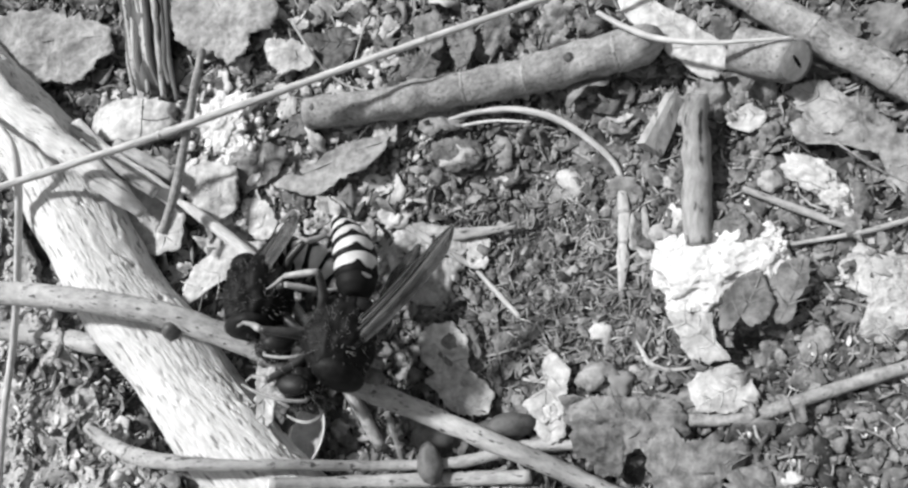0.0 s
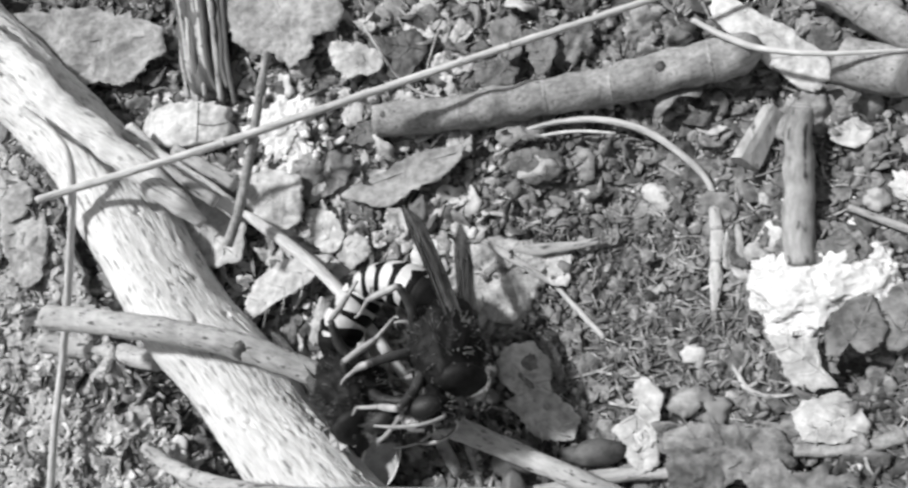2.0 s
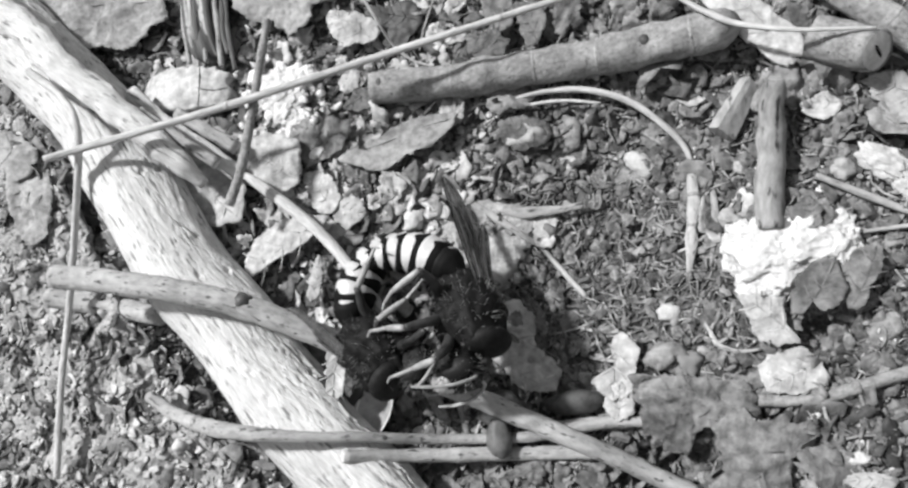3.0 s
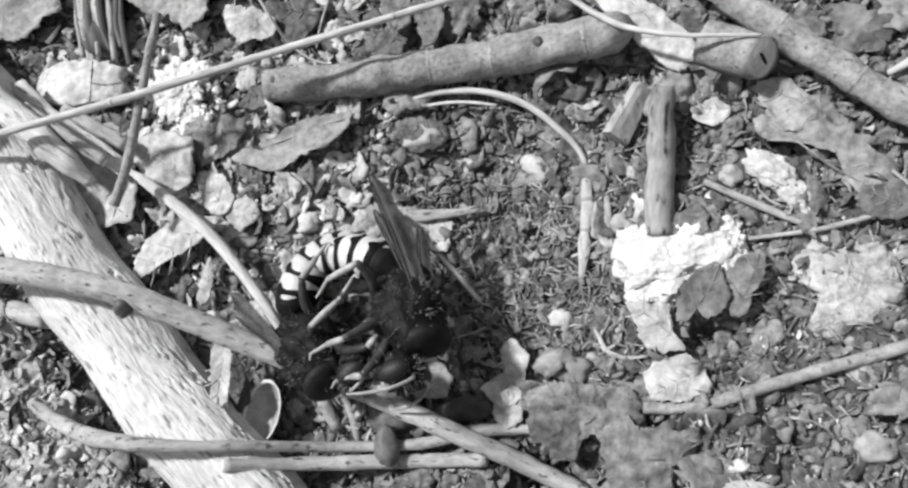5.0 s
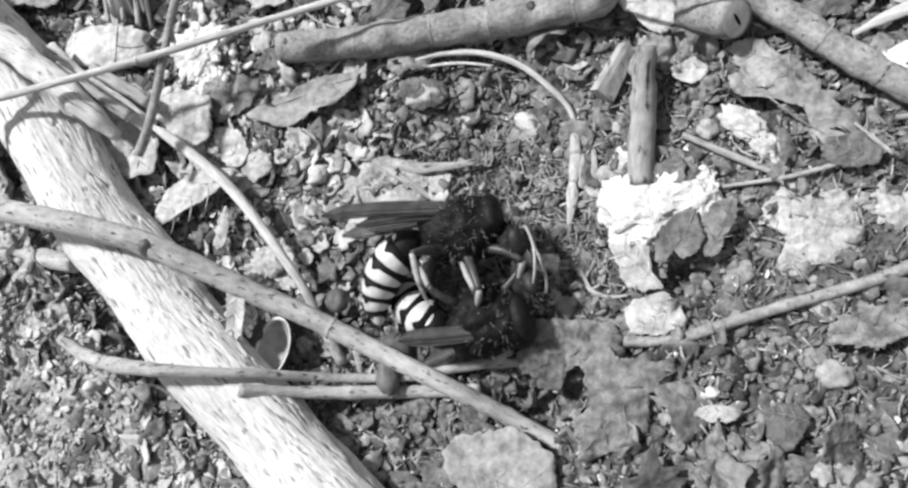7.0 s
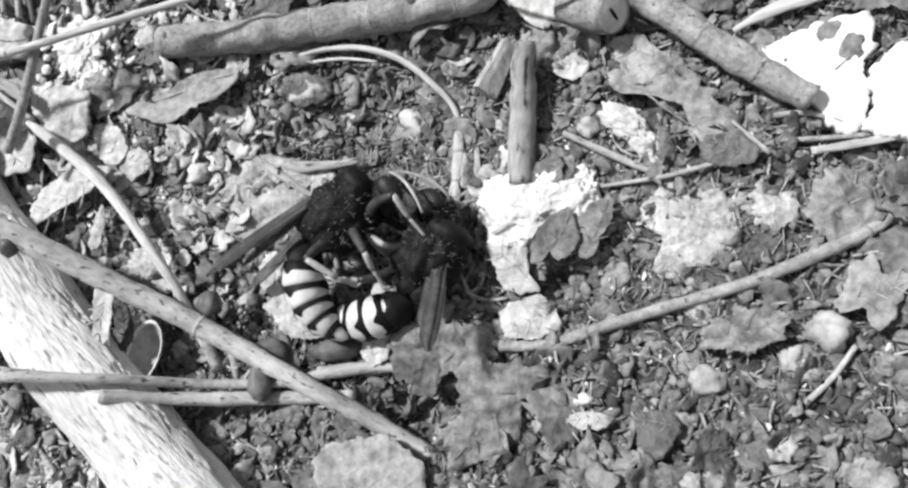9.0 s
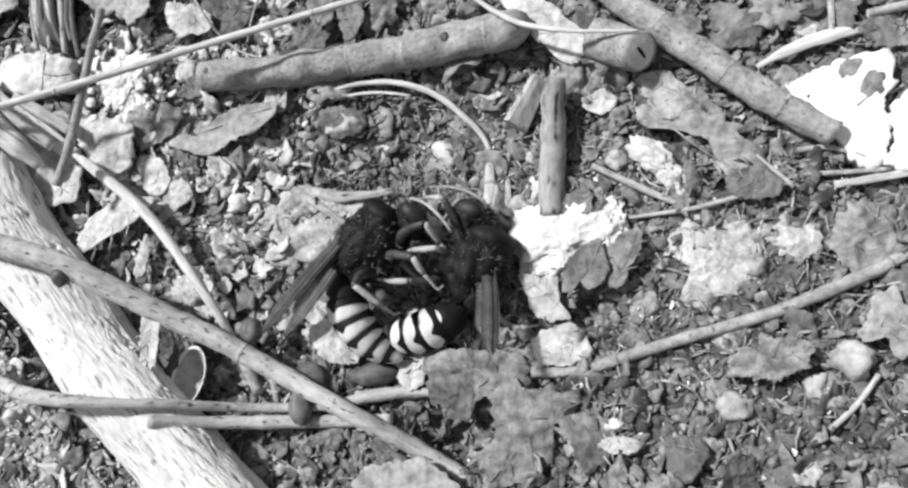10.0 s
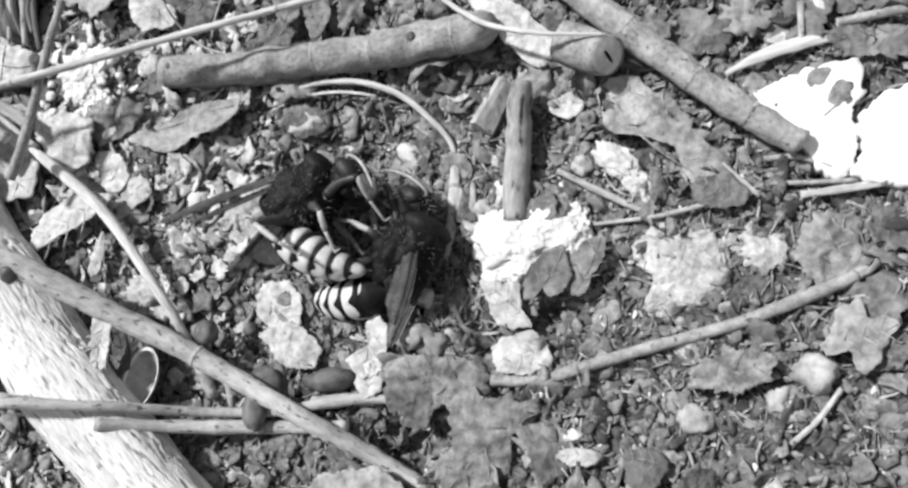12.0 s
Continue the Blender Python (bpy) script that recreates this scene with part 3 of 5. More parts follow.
stick("curled_tendril", [(-54.8, 57.1, 9.7, 0.20), (-52.7, 53.5, 8.7, 0.20), (-51.4, 51.2, 5.6, 0.18), (-49.0, 49.3, 3.4, 0.18), (-45.7, 48.4, 2.2, 0.13)], "thin curled dry tendril", STRAW, "stem", cut=False, uneven=0.04, sides=8)
stick("curled_tendril", [(-45.2, 57.3, 5.5, 0.16), (-46.8, 53.6, 4.5, 0.16), (-47.8, 50.7, 3.4, 0.13)], "thin curled dry tendril", STRAW, "stem", cut=False, uneven=0.04, sides=8)
stick("curved_stem", [(-11.6, 53.5, 6.1, 0.33), (-8.1, 50.6, 6.5, 0.41), (-4.0, 48.1, 7.0, 0.40), (2.4, 46.3, 7.6, 0.31), (11.3, 45.2, 8.4, 0.18)], "slender bowed dry stem", STRAW, "stem", cut=False, uneven=0.05, sides=10)
stick("thin_twig", [(4.9, 29.4, 0.8, 0.42), (11.1, 26.0, 1.5, 0.48), (17.6, 22.7, 1.8, 0.39)], "thin dry twig on the litter", BARK_PALE, "stem", cut=False)
stick("thin_twig", [(9.7, 21.9, 1.0, 0.26), (17.6, 22.7, 2.0, 0.32), (24.1, 24.3, 2.1, 0.32), (30.4, 25.9, 2.0, 0.23)], "thin dry twig on the litter", BARK_PALE, "stem", cut=False)
stick("thin_twig", [(25.9, 29.5, 2.6, 0.23), (30.2, 25.1, 2.7, 0.31)], "thin dry twig on the litter", BARK_PALE, "stem", cut=False)
stick("thin_twig", [(35.0, 25.3, 2.3, 0.48), (40.3, 26.0, 2.6, 0.52), (49.3, 27.6, 2.6, 0.50)], "flat pale strap of dry grass", STRAW, "stem", cut=False, flat=0.5)
stick("thin_twig", [(30.9, 30.1, 2.1, 0.37), (35.3, 30.1, 2.4, 0.36), (41.2, 27.8, 2.0, 0.37)], "thin dry twig on the litter", BARK, "stem", cut=False)
stick("thin_twig", [(31.5, 26.9, 1.9, 0.31), (37.2, 27.0, 2.0, 0.31), (41.8, 27.2, 2.0, 0.30)], "thin dry twig on the litter", BARK, "stem", cut=False)
stick("thin_twig", [(32.9, -4.9, 2.0, 0.36), (36.1, -1.6, 2.3, 0.34), (38.6, 1.8, 2.2, 0.33)], "thin curved dry twig", BARK_PALE, "stem", cut=False)
stick("thin_twig", [(-37.6, 26.9, -1.0, 0.40), (-34.6, 26.5, -1.1, 0.78), (-31.6, 26.5, -1.2, 0.86), (-28.0, 26.9, -1.6, 0.66), (-24.6, 27.5, -2.0, 0.50)], "short pale split chip", BARK_PALE, "stem", uneven=0.22, flat=0.55)
stick("thin_twig", [(-32.7, 29.6, -2.3, 0.28), (-36.6, 31.4, -1.3, 0.38), (-39.5, 32.0, -1.1, 0.29)], "short pale broken stalk on the soil", BARK_PALE, "stem", cut=False, uneven=0.2)
stick("thin_twig", [(-41.2, 28.6, -0.6, 0.42), (-36.3, 25.4, -0.8, 0.56), (-31.0, 21.9, -2.0, 0.42)], "short pale broken stalk on the soil", BARK_PALE, "stem", uneven=0.15, flat=0.7)
stick("thin_twig", [(-32.2, 23.5, -2.8, 0.33), (-28.2, 18.8, -2.8, 0.40), (-24.5, 14.6, -3.0, 0.38)], "thin pale rootlet on the soil", STRAW, "stem")
stick("thin_twig", [(-35.7, 10.3, -1.9, 0.72), (-32.5, 6.5, -1.6, 0.78), (-29.8, 2.4, -1.5, 0.68)], "short dark broken twig", BARK_DARK)
stick("thin_twig", [(-49.5, 6.1, -0.4, 0.84), (-46.5, 1.9, -0.7, 0.91), (-43.6, -2.9, -0.9, 0.81)], "short grey twig in the hollow", BARK)
stick("thin_twig", [(-43.1, 2.0, -1.3, 0.57), (-41.8, -1.0, -1.3, 0.56), (-40.7, -4.3, -1.3, 0.48)], "short grey twig in the hollow", BARK)
stick("thin_twig", [(-28.4, -2.9, -0.7, 0.77), (-21.6, -2.1, -0.5, 0.83), (-16.8, -1.9, -1.0, 0.74)], "short pale twig under the leaf", BARK_PALE)
stick("thin_twig", [(36.0, 51.2, 2.5, 0.44), (35.9, 45.6, 2.5, 0.43)], "short grey twig in the litter", BARK)
stick("thin_twig", [(40.1, 47.7, 3.1, 0.55), (45.5, 48.6, 3.2, 0.60), (50.9, 49.4, 3.2, 0.58)], "short grey twig in the litter", BARK)
stick("forked_root", [(-10.4, 13.6, -2.3, 0.21), (-9.6, 11.7, -1.7, 0.28), (-8.5, 9.7, -1.2, 0.27), (-7.7, 8.1, -1.0, 0.34), (-5.4, 7.2, -0.8, 0.27), (-2.5, 7.5, -0.9, 0.20)], "small forked rootlet on the soil", BARK_PALE, "root", cut=False, uneven=0.25, flat=0.7)
stick("forked_root", [(-5.5, 13.7, -1.6, 0.20), (-5.9, 11.3, -1.2, 0.27), (-6.0, 9.4, -0.9, 0.27), (-7.6, 8.2, -1.0, 0.27)], "small forked rootlet on the soil", BARK_PALE, "root", cut=False, uneven=0.25, flat=0.7)
stick("forked_root", [(-7.1, 12.8, -1.8, 0.14), (-7.9, 11.0, -1.5, 0.21), (-8.5, 9.8, -1.4, 0.21)], "small forked rootlet on the soil", BARK_PALE, "root", cut=False, uneven=0.25, flat=0.7)
stick("split_stick", [(-84.6, 42.1, 8.6, 0.90), (-80.1, 39.4, 7.7, 0.98), (-75.6, 36.8, 5.7, 1.06)], "short pale split stick by the branch", BARK_PALE, "wood sliver", flat=0.7, uneven=0.12)
stick("split_stick", [(-89.8, 42.2, 10.3, 0.61), (-83.6, 38.0, 9.5, 0.79), (-77.6, 33.8, 7.5, 0.86)], "short pale split stick by the branch", BARK_PALE, "wood sliver", flat=0.7, uneven=0.12)
stick("sliver", [(26.6, 41.9, 1.8, 0.29), (30.9, 43.9, 2.4, 0.84), (35.8, 45.3, 2.5, 0.89), (39.9, 46.1, 2.1, 0.47)], "split pale sliver of wood", WOOD, "wood sliver", cut=False, flat=0.6, uneven=0.15)


def stub():
    pts = [(5.4, 47.2, 2.9, 2.83), (9.1, 45.0, 4.3, 2.89), (11.5, 43.0, 6.6, 2.71)]
    base = Vector(pts[0][:3]) - Vector((0, 0, pts[0][3]))
    ob = thing("stub", base, "short dark twig stub with a hollow pale end", "twig")
    part("bark", shifted(tube(pts, 20, 0.6, 0.08, 0.4, 3.0), base), BARK, ob)
    d = Vector(pts[-1][:3]) - Vector(pts[-2][:3])
    part("cut_end", shifted(disc(pts[-1][:3], d, pts[-1][3] * 0.9, 1, 0.1, 1), base), CUT, ob, "pale cut end")
    # a flat black disc on the end gives the dark of the hollow
    end = Vector(pts[-1][:3]) + d.normalized() * 0.25
    part("pith_hole", shifted(disc(end, d, pts[-1][3] * 0.10, 4.5, 0.05, 2), base), CHITIN, ob, "black slit disc for the dark inside the pith")


stub()

# ---- the broken stump, the pale block, the petal-shaped chip ----


def stump():
    pts = [(-88.5, 76.6, 4.2, 3.43), (-86.2, 67.0, 4.1, 3.33), (-84.0, 58.8, 4.0, 3.24), (-82.8, 54.1, 3.7, 2.99), (-83.0, 53.0, 2.8, 2.14)]
    base = Vector(pts[-1][:3]) - Vector((0, 0, pts[-1][3]))
    ob = thing("broken_wood", base, "splintered weathered piece of wood with dark cracks", "wood")
    part("core", shifted(tube(pts, 26, 0.7, 0.10, 0.5, 8.0, 0.7, 0.5), base), ROT, ob, "dark cracked heart of the wood")
    left = [(-93.0, 77.4), (-89.2, 65.3), (-87.6, 57.1), (-87.0, 52.6)]
    right = [(-82.6, 76.2), (-80.6, 63.6), (-79.4, 56.6), (-78.4, 50.4)]
    rng = random.Random(14)
    for k in range(11):
        u = k / 10
        hump = math.sin(math.pi * (0.12 + 0.76 * u))
        end = 1 - (0.0, 0.05, 0.02, 0.10, 0.03, 0.0, 0.12, 0.05, 0.0, 0.08, 0.0)[k]
        way = []
        for j, (p, q) in enumerate(zip(left, right)):
            x, y = p[0] + (q[0] - p[0]) * u, p[1] + (q[1] - p[1]) * u
            if j == 3:
                y += (1 - end) * 30
            way.append((x + rng.gauss(0, 0.12), y, 3.4 + 2.6 * hump + rng.gauss(0, 0.25) - (1.2 if j == 3 else 0), rng.uniform(0.38, 0.62) * (0.7 if j == 3 else 1.0)))
        pale = k in (0, 2, 3, 5, 6, 8)
        part("splinter", shifted(tube(way, 10, 0.5, 0.14, 0.5, k * 3.0, 1.0, 0.12), base), BARK_PALE if pale else ROT, ob, "pale lifted splinter" if pale else "")


stump()


def stone(name, outline_at, size, label, mat=None, rough=0.22, seed=1.0, turn=0.0, tip=0.0, category="stone", group="", level=3, sink=0.35, sharp=0.0, freq=1.3):
    """A stone or clod resting a little sunk at a place on the ground."""
    x, y, _ = outline_at
    z = ground_z(x, y)
    return single(name, blob((0, 0, size[2] * (1 - sink)), size, level, rough, seed, freq, turn_z(turn, tip), sharp), mat or STONE, (x, y, z), label, category, group)


def wood_block():
    out = [(-95.9, 48.3), (-94.7, 50.7), (-91.3, 51.7), (-86.7, 51.9), (-82.3, 51.3), (-79.7, 50.3), (-80.1, 48.4), (-78.9, 47.1), (-79.9, 45.0), (-83.6, 44.9), (-87.3, 44.3), (-90.8, 44.9), (-94.0, 46.1)]
    c = sum(np.array(p, float) for p in out) / len(out)
    z = ground_z(c[0], c[1]) + 3.4
    v, f, lift, c = sheet(out, z, ruffle=0.35, ragged=0.25, thick=3.2, seed=5.0, dome=1.5, rings=12, fine=140)
    base = Vector((c[0], c[1], z - 3.2))
    ob = thing("wood_block", base, "pale worn block of wood with cracks", "wood")
    part("block", shifted((v, f), base), LEAF_PALE, ob)
    for way in (along([(-84.8, 51.4)][0], [(-84.4, 45.0)][0], 0.05), along([(-84.7, 47.9)][0], [(-79.6, 47.8)][0], -0.1)):
        part("crack", shifted(tube([(p[0], p[1], lift(p[0], p[1]) - 0.03, 0.13) for p in way], 6, 0.4, 0.7, 1.6), base), LEAF_DARK, ob, "dark crack")


wood_block()
leaf("petal_chip", [(-8.2, 59.5), (-4.5, 56.4), (-0.3, 52.5), (3.5, 49.1), (4.5, 46.1), (3.0, 44.1), (0.5, 44.6), (-2.4, 47.6), (-5.7, 51.3), (-9.0, 56.0)], 2.2, "long pale rounded flake of bark", LEAF_PALE, curl=(0, 0), dome=1.2, ruffle=0.15, thick=0.5, category="bark flake", group="bark pieces")


def wood_chip():
    """A split wedge of wood: two broad facets and a worn edge."""
    a, b = Vector((-6.1, 36.0, -0.5)), Vector((-2.3, 42.3, 1.3))
    d = b - a
    side = Vector((d.y, -d.x, 0)).normalized()
    verts, faces, n = [], [], 14
    for k in range(n + 1):
        c = a + d * (k / n)
        w = 3.0 - 0.7 * k / n + 0.12 * noise.noise(c * 1.3)
        for sx, sz in ((-1, -0.6), (-1.05, 0.2), (-0.35, 0.95), (0.1, 0.75), (1.0, 0.15), (0.9, -0.7)):
            j = 0.1 * noise.noise(Vector((k * 0.5, sx * 3, sz * 3)))
            verts.append(c + side * (sx * w * 0.62 + j) + Vector((0, 0, sz * w * 0.75 + j)))
    for k in range(n):
        for j in range(6):
            t = (j + 1) % 6
            faces.append((k * 6 + j, k * 6 + t, k * 6 + 6 + t, k * 6 + 6 + j))
    faces += [tuple(range(5, -1, -1)), tuple(n * 6 + j for j in range(6))]
    base = (a.x, a.y, ground_z(a.x, a.y))
    single("wood_chip", shifted((verts, faces, [(v.x * 0.6, v.y * 0.6) for v in verts]), base), BARK_PALE, base, "angular chip of split pale wood", "wood chip", smooth=False)


wood_chip()

# ---- white lumps ----


def chalk_lump(name, parts, label, category="chalk", shell=CHALK):
    """A crumbly white lump in several joined nodules."""
    x, y = parts[0][0][:2]
    base = Vector((x, y, ground_z(x, y)))
    ob = thing(name, base, label, category)
    for k, (at, size, ang) in enumerate(parts):
        g = blob(Vector((at[0], at[1], at[2])), (size[0], size[1], size[2] * 0.62), 5 if size[0] > 2.2 else 3, 0.34, k * 4.3 + x, 2.1, turn_z(ang), 0.12)
        part("nodule", shifted(g, base), shell, ob)
    return ob


chalk_lump("chalk_lump", [((-0.6, 19.4, -0.1), (5.0, 4.4, 2.6), 0), ((5.0, 21.0, 0.9), (4.6, 3.4, 2.4), 15), ((-1.6, 16.3, -0.5), (3.4, 2.4, 1.8), 10), ((-4.0, 20.3, -1.2), (2.6, 3.4, 1.8), 0), ((7.0, 19.9, 0.9), (2.4, 2.2, 1.8), 0), ((2.2, 22.9, -0.1), (3.0, 1.8, 1.6), 0)], "crumbly white lump on dry leaves")
for k, pts in enumerate(([(5.7, 17.1), (8.6, 19.5), (11.0, 20.2), (11.3, 17.3), (9.7, 14.8), (8.9, 12.5), (7.5, 12.1), (6.5, 13.7)],
                         [(0.7, 14.1), (2.0, 16.4), (3.8, 18.1), (6.1, 18.3), (7.1, 14.7), (5.9, 12.6), (4.3, 12.0), (3.2, 13.1), (2.0, 11.4), (1.0, 12.3)],
                         [(-1.9, 23.7), (0.5, 25.3), (4.5, 25.7), (6.5, 24.2), (5.3, 22.5), (1.0, 22.2)],
                         [(1.6, 24.9), (3.5, 26.4), (5.1, 24.7), (4.5, 22.5), (2.2, 22.6)])):
    leaf("leaf_cup", pts, (2.6, 2.4, 1.6, 2.2)[k], "grey cupped dry leaf against the white lump", LEAF, curl=(0.5, 0.4), ruffle=0.25, seed=k * 5.0, tilt=(0.8, -0.4))
chalk_lump("white_rock", [((13.0, 30.3, 1.2), (3.4, 1.8, 1.6), -38), ((15.4, 27.3, 1.1), (2.6, 1.5, 1.5), -50), ((11.8, 31.4, 0.9), (1.8, 1.4, 1.2), 0)], "elongated white flaky rock", "stone", WHITE_STONE)
# no stone of its own: a lump added for the white rock's dark right part
stone("rock", (17.6, 26.9, 1.3), (1.5, 2.0, 0.9), "added grey lump for the white rock's dark right part", LEAF, 0.25, 9.0)
rng = random.Random(31)
mx, my, mz = (-70.6, 46.0, 1.8)
bits = [((mx, my, mz), (3.4, 3.0, 1.8), 0), ((mx - 1.6, my + 2.2, mz), (3.2, 2.4, 1.7), 20), ((mx + 1.6, my + 2.0, mz), (3.0, 2.3, 1.7), 60), ((mx + 0.9, my - 2.2, mz), (2.4, 2.8, 1.6), 0)]
bits += [((mx + 2.6, my - 4.2, mz - 0.3), (2.3, 2.6, 1.5), 20), ((mx + 2.8, my - 6.6, mz - 0.6), (1.7, 2.0, 1.2), 0), ((mx + 3.8, my + 3.0, mz), (2.0, 1.7, 1.2), 40), ((mx - 4.4, my + 3.6, mz), (1.9, 1.6, 1.2), 10)]
for k in range(70):
    u, w = rng.gauss(0, 3.6), rng.gauss(-1.0, 4.0)
    bits.append(((mx + u - 0.2 * w, my + w, mz + rng.uniform(-0.7, 0.8)), (rng.uniform(0.3, 1.2), rng.uniform(0.3, 0.9), rng.uniform(0.3, 0.8)), rng.uniform(0, 180)))
chalk_lump("white_crumbs", bits, "crumbling white powdery lump under the stem")


def white_slab(outline, h, spots, label, seed):
    c = sum(np.array(p, float) for p in outline) / len(outline)
    z = ground_z(c[0], c[1]) + h
    v, f, lift, c = sheet(outline, z, ruffle=0.22, ragged=0.4, thick=2.2, seed=seed, dome=0.5, rings=10, fine=120)
    base = Vector((c[0], c[1], z - 2.2))
    ob = thing("white_slab", base, label, "stone")
    part("slab", shifted((v, f), base), SLAB, ob)
    LAID.append((c[0], c[1], 10.0))
    for k, (p, r) in enumerate(spots):
        part("spot", shifted(blob((p[0], p[1], lift(p[0], p[1]) - 0.02), (r, r * 1.3, 0.1), 3, 0.4, k * 3.0, 1.2, turn_z(-30)), base), LEAF, ob, "grey spot of lichen")


white_slab([(30.1, 38.3), (32.8, 40.4), (37.0, 42.0), (42.4, 42.7), (42.6, 38.3), (41.3, 35.4), (41.7, 31.2), (40.1, 27.6), (37.6, 28.0), (34.8, 32.3), (31.6, 35.9)], 2.4, [((37.7, 40.4, 2.6), 1.3), ((40.1, 38.0, 2.6), 1.3)], "bright white slab with two grey spots", 3.0)
white_slab([(41.7, 33.8), (44.0, 37.5), (48.0, 39.1), (53.7, 39.2), (54.2, 31.0), (51.3, 26.1), (45.1, 26.2), (40.9, 27.9), (42.3, 30.8)], 2.9, [], "bright white slab among twigs", 7.0)
stone("pebble", (-16.8, 33.2, -2.2), (2.3, 1.4, 1.1), "small pale angular pebble on the soil", WHITE_STONE, 0.4, 2.0, -38, sharp=0.2)

# ---- leaves that can be told apart ----
leaf("dry_leaf", [(-60.0, 34.7), (-56.5, 36.9), (-53.1, 38.7), (-48.6, 40.3), (-44.6, 40.9), (-42.0, 40.6), (-43.6, 38.0), (-45.8, 36.2), (-50.3, 34.6), (-53.6, 32.8)], 2.0, "grey pointed dry leaf lying flat", LEAF_MID, [along([(-59.1, 35.1)][0], [(-43.2, 40.0)][0], 0.02)], curl=(0.3, 1.0))
leaf("dry_leaf", [(-125.3, 71.1), (-106.6, 70.5), (-93.3, 65.4), (-91.8, 61.1), (-94.5, 59.2), (-98.6, 56.0), (-104.5, 57.3), (-111.4, 56.0), (-121.5, 58.0)], 3.5, "large pale dry leaf with a ragged edge", LEAF_MID, [along([(-119.9, 62.6)][0], [(-94.0, 63.9)][0], 0.04)], ruffle=0.8, ragged=0.5)
leaf("dry_leaf", [(-84.3, 70.3), (-74.3, 71.8), (-61.6, 65.8), (-62.0, 60.5), (-65.1, 59.5), (-65.1, 57.4), (-68.5, 54.7), (-70.7, 56.8), (-75.0, 57.9), (-78.4, 60.8)], 3.5, "large lobed pale grey dry leaf", LEAF_MID, [along([(-72.9, 68.5)][0], [(-68.6, 56.1)][0], 0.03)], ruffle=0.7, ragged=0.5, seed=3.0)
leaf("dry_leaf", [(-73.8, 16.9), (-73.4, 22.0), (-69.7, 25.4), (-64.3, 26.4), (-61.0, 25.7), (-64.7, 21.9), (-68.9, 19.8)], 3.2, "triangular pale dry leaf by the branch", LEAF_PALE, curl=(0.5, 0.6), seed=2.0)
leaf("dry_leaf", [(-68.0, 41.1), (-62.9, 42.0), (-59.3, 40.8), (-59.3, 36.9), (-62.4, 34.9), (-65.6, 34.5), (-68.2, 37.4)], 1.4, "crumpled grey dry leaf", LEAF, ruffle=1.0, seed=4.0)
leaf("dry_leaf", [(-74.6, 38.5), (-71.3, 39.6), (-67.7, 37.7), (-67.1, 33.9), (-70.7, 33.3), (-74.0, 35.3)], 1.6, "crumpled pale dry leaf", LEAF_PALE, ruffle=0.7, seed=5.0)
leaf("dry_leaf", [(-75.9, 37.2), (-71.8, 39.7), (-66.5, 37.5), (-66.0, 31.6), (-70.3, 29.7), (-74.1, 32.6)], 2.4, "pale crumpled dry leaf near the twig", LEAF_PALE, seed=41.0, ruffle=0.6)
leaf("dry_leaf", [(-85.0, 34.6), (-79.6, 35.4), (-75.3, 31.9), (-75.5, 26.2), (-81.2, 25.3), (-85.3, 30.2)], 3.0, "pale dry leaf against the branch", LEAF_PALE, seed=42.0, ruffle=0.6)
leaf("dry_leaf", [(-66.1, 33.1), (-62.2, 33.2), (-60.0, 29.5), (-60.9, 26.8), (-63.7, 27.4)], 1.4, "small pale folded leaf", LEAF_PALE, seed=43.0)
leaf("dry_leaf", [(-37.9, 12.8), (-34.5, 14.2), (-31.5, 11.7), (-31.7, 7.4), (-35.1, 6.5), (-37.7, 8.9)], 1.6, "pale torn dry leaf in the hollow", LEAF_PALE, seed=44.0, ruffle=0.6)
leaf("dry_leaf", [(-61.1, 28.3), (-57.8, 29.5), (-55.9, 26.9), (-58.5, 24.4), (-60.7, 25.6)], 1.2, "small pale torn leaf", LEAF_PALE, seed=45.0)
leaf("dry_leaf", [(-84.1, 17.8), (-77.9, 18.8), (-73.7, 15.1), (-76.7, 11.5), (-82.8, 10.5)], 3.0, "pale dry leaf against the branch", LEAF_PALE, seed=46.0, ruffle=0.6)
leaf("dry_leaf", [(-89.3, 37.2), (-84.7, 38.2), (-81.6, 34.8), (-83.4, 30.4), (-87.4, 31.5)], 2.0, "pale crumpled dry leaf near the twig", LEAF_PALE, seed=47.0, ruffle=0.6)
leaf("dry_leaf", [(-77.3, 39.9), (-72.4, 40.5), (-70.2, 36.7), (-72.9, 33.1), (-76.4, 35.3)], 1.6, "pale crumpled dry leaf near the twig", LEAF_PALE, seed=48.0, ruffle=0.6)
leaf("dry_leaf", [(-45.0, 42.8), (-43.4, 44.2), (-41.3, 42.7), (-41.6, 40.5), (-43.1, 39.5), (-44.6, 40.7)], 1.0, "small pale oval dry leaf", LEAF_PALE, seed=6.0, curl=(0.6, 0.6))
leaf("dry_leaf", [(-20.0, 9.5), (-17.4, 7.4), (-17.9, 4.6), (-18.6, 1.8), (-21.0, 0.6), (-23.8, 3.0), (-20.8, 5.4), (-21.2, 7.9)], 1.6, "pale torn dry leaf with an upturned edge", LEAF_PALE, seed=7.0, curl=(0.5, 0.8), tilt=(0.6, 0.3))
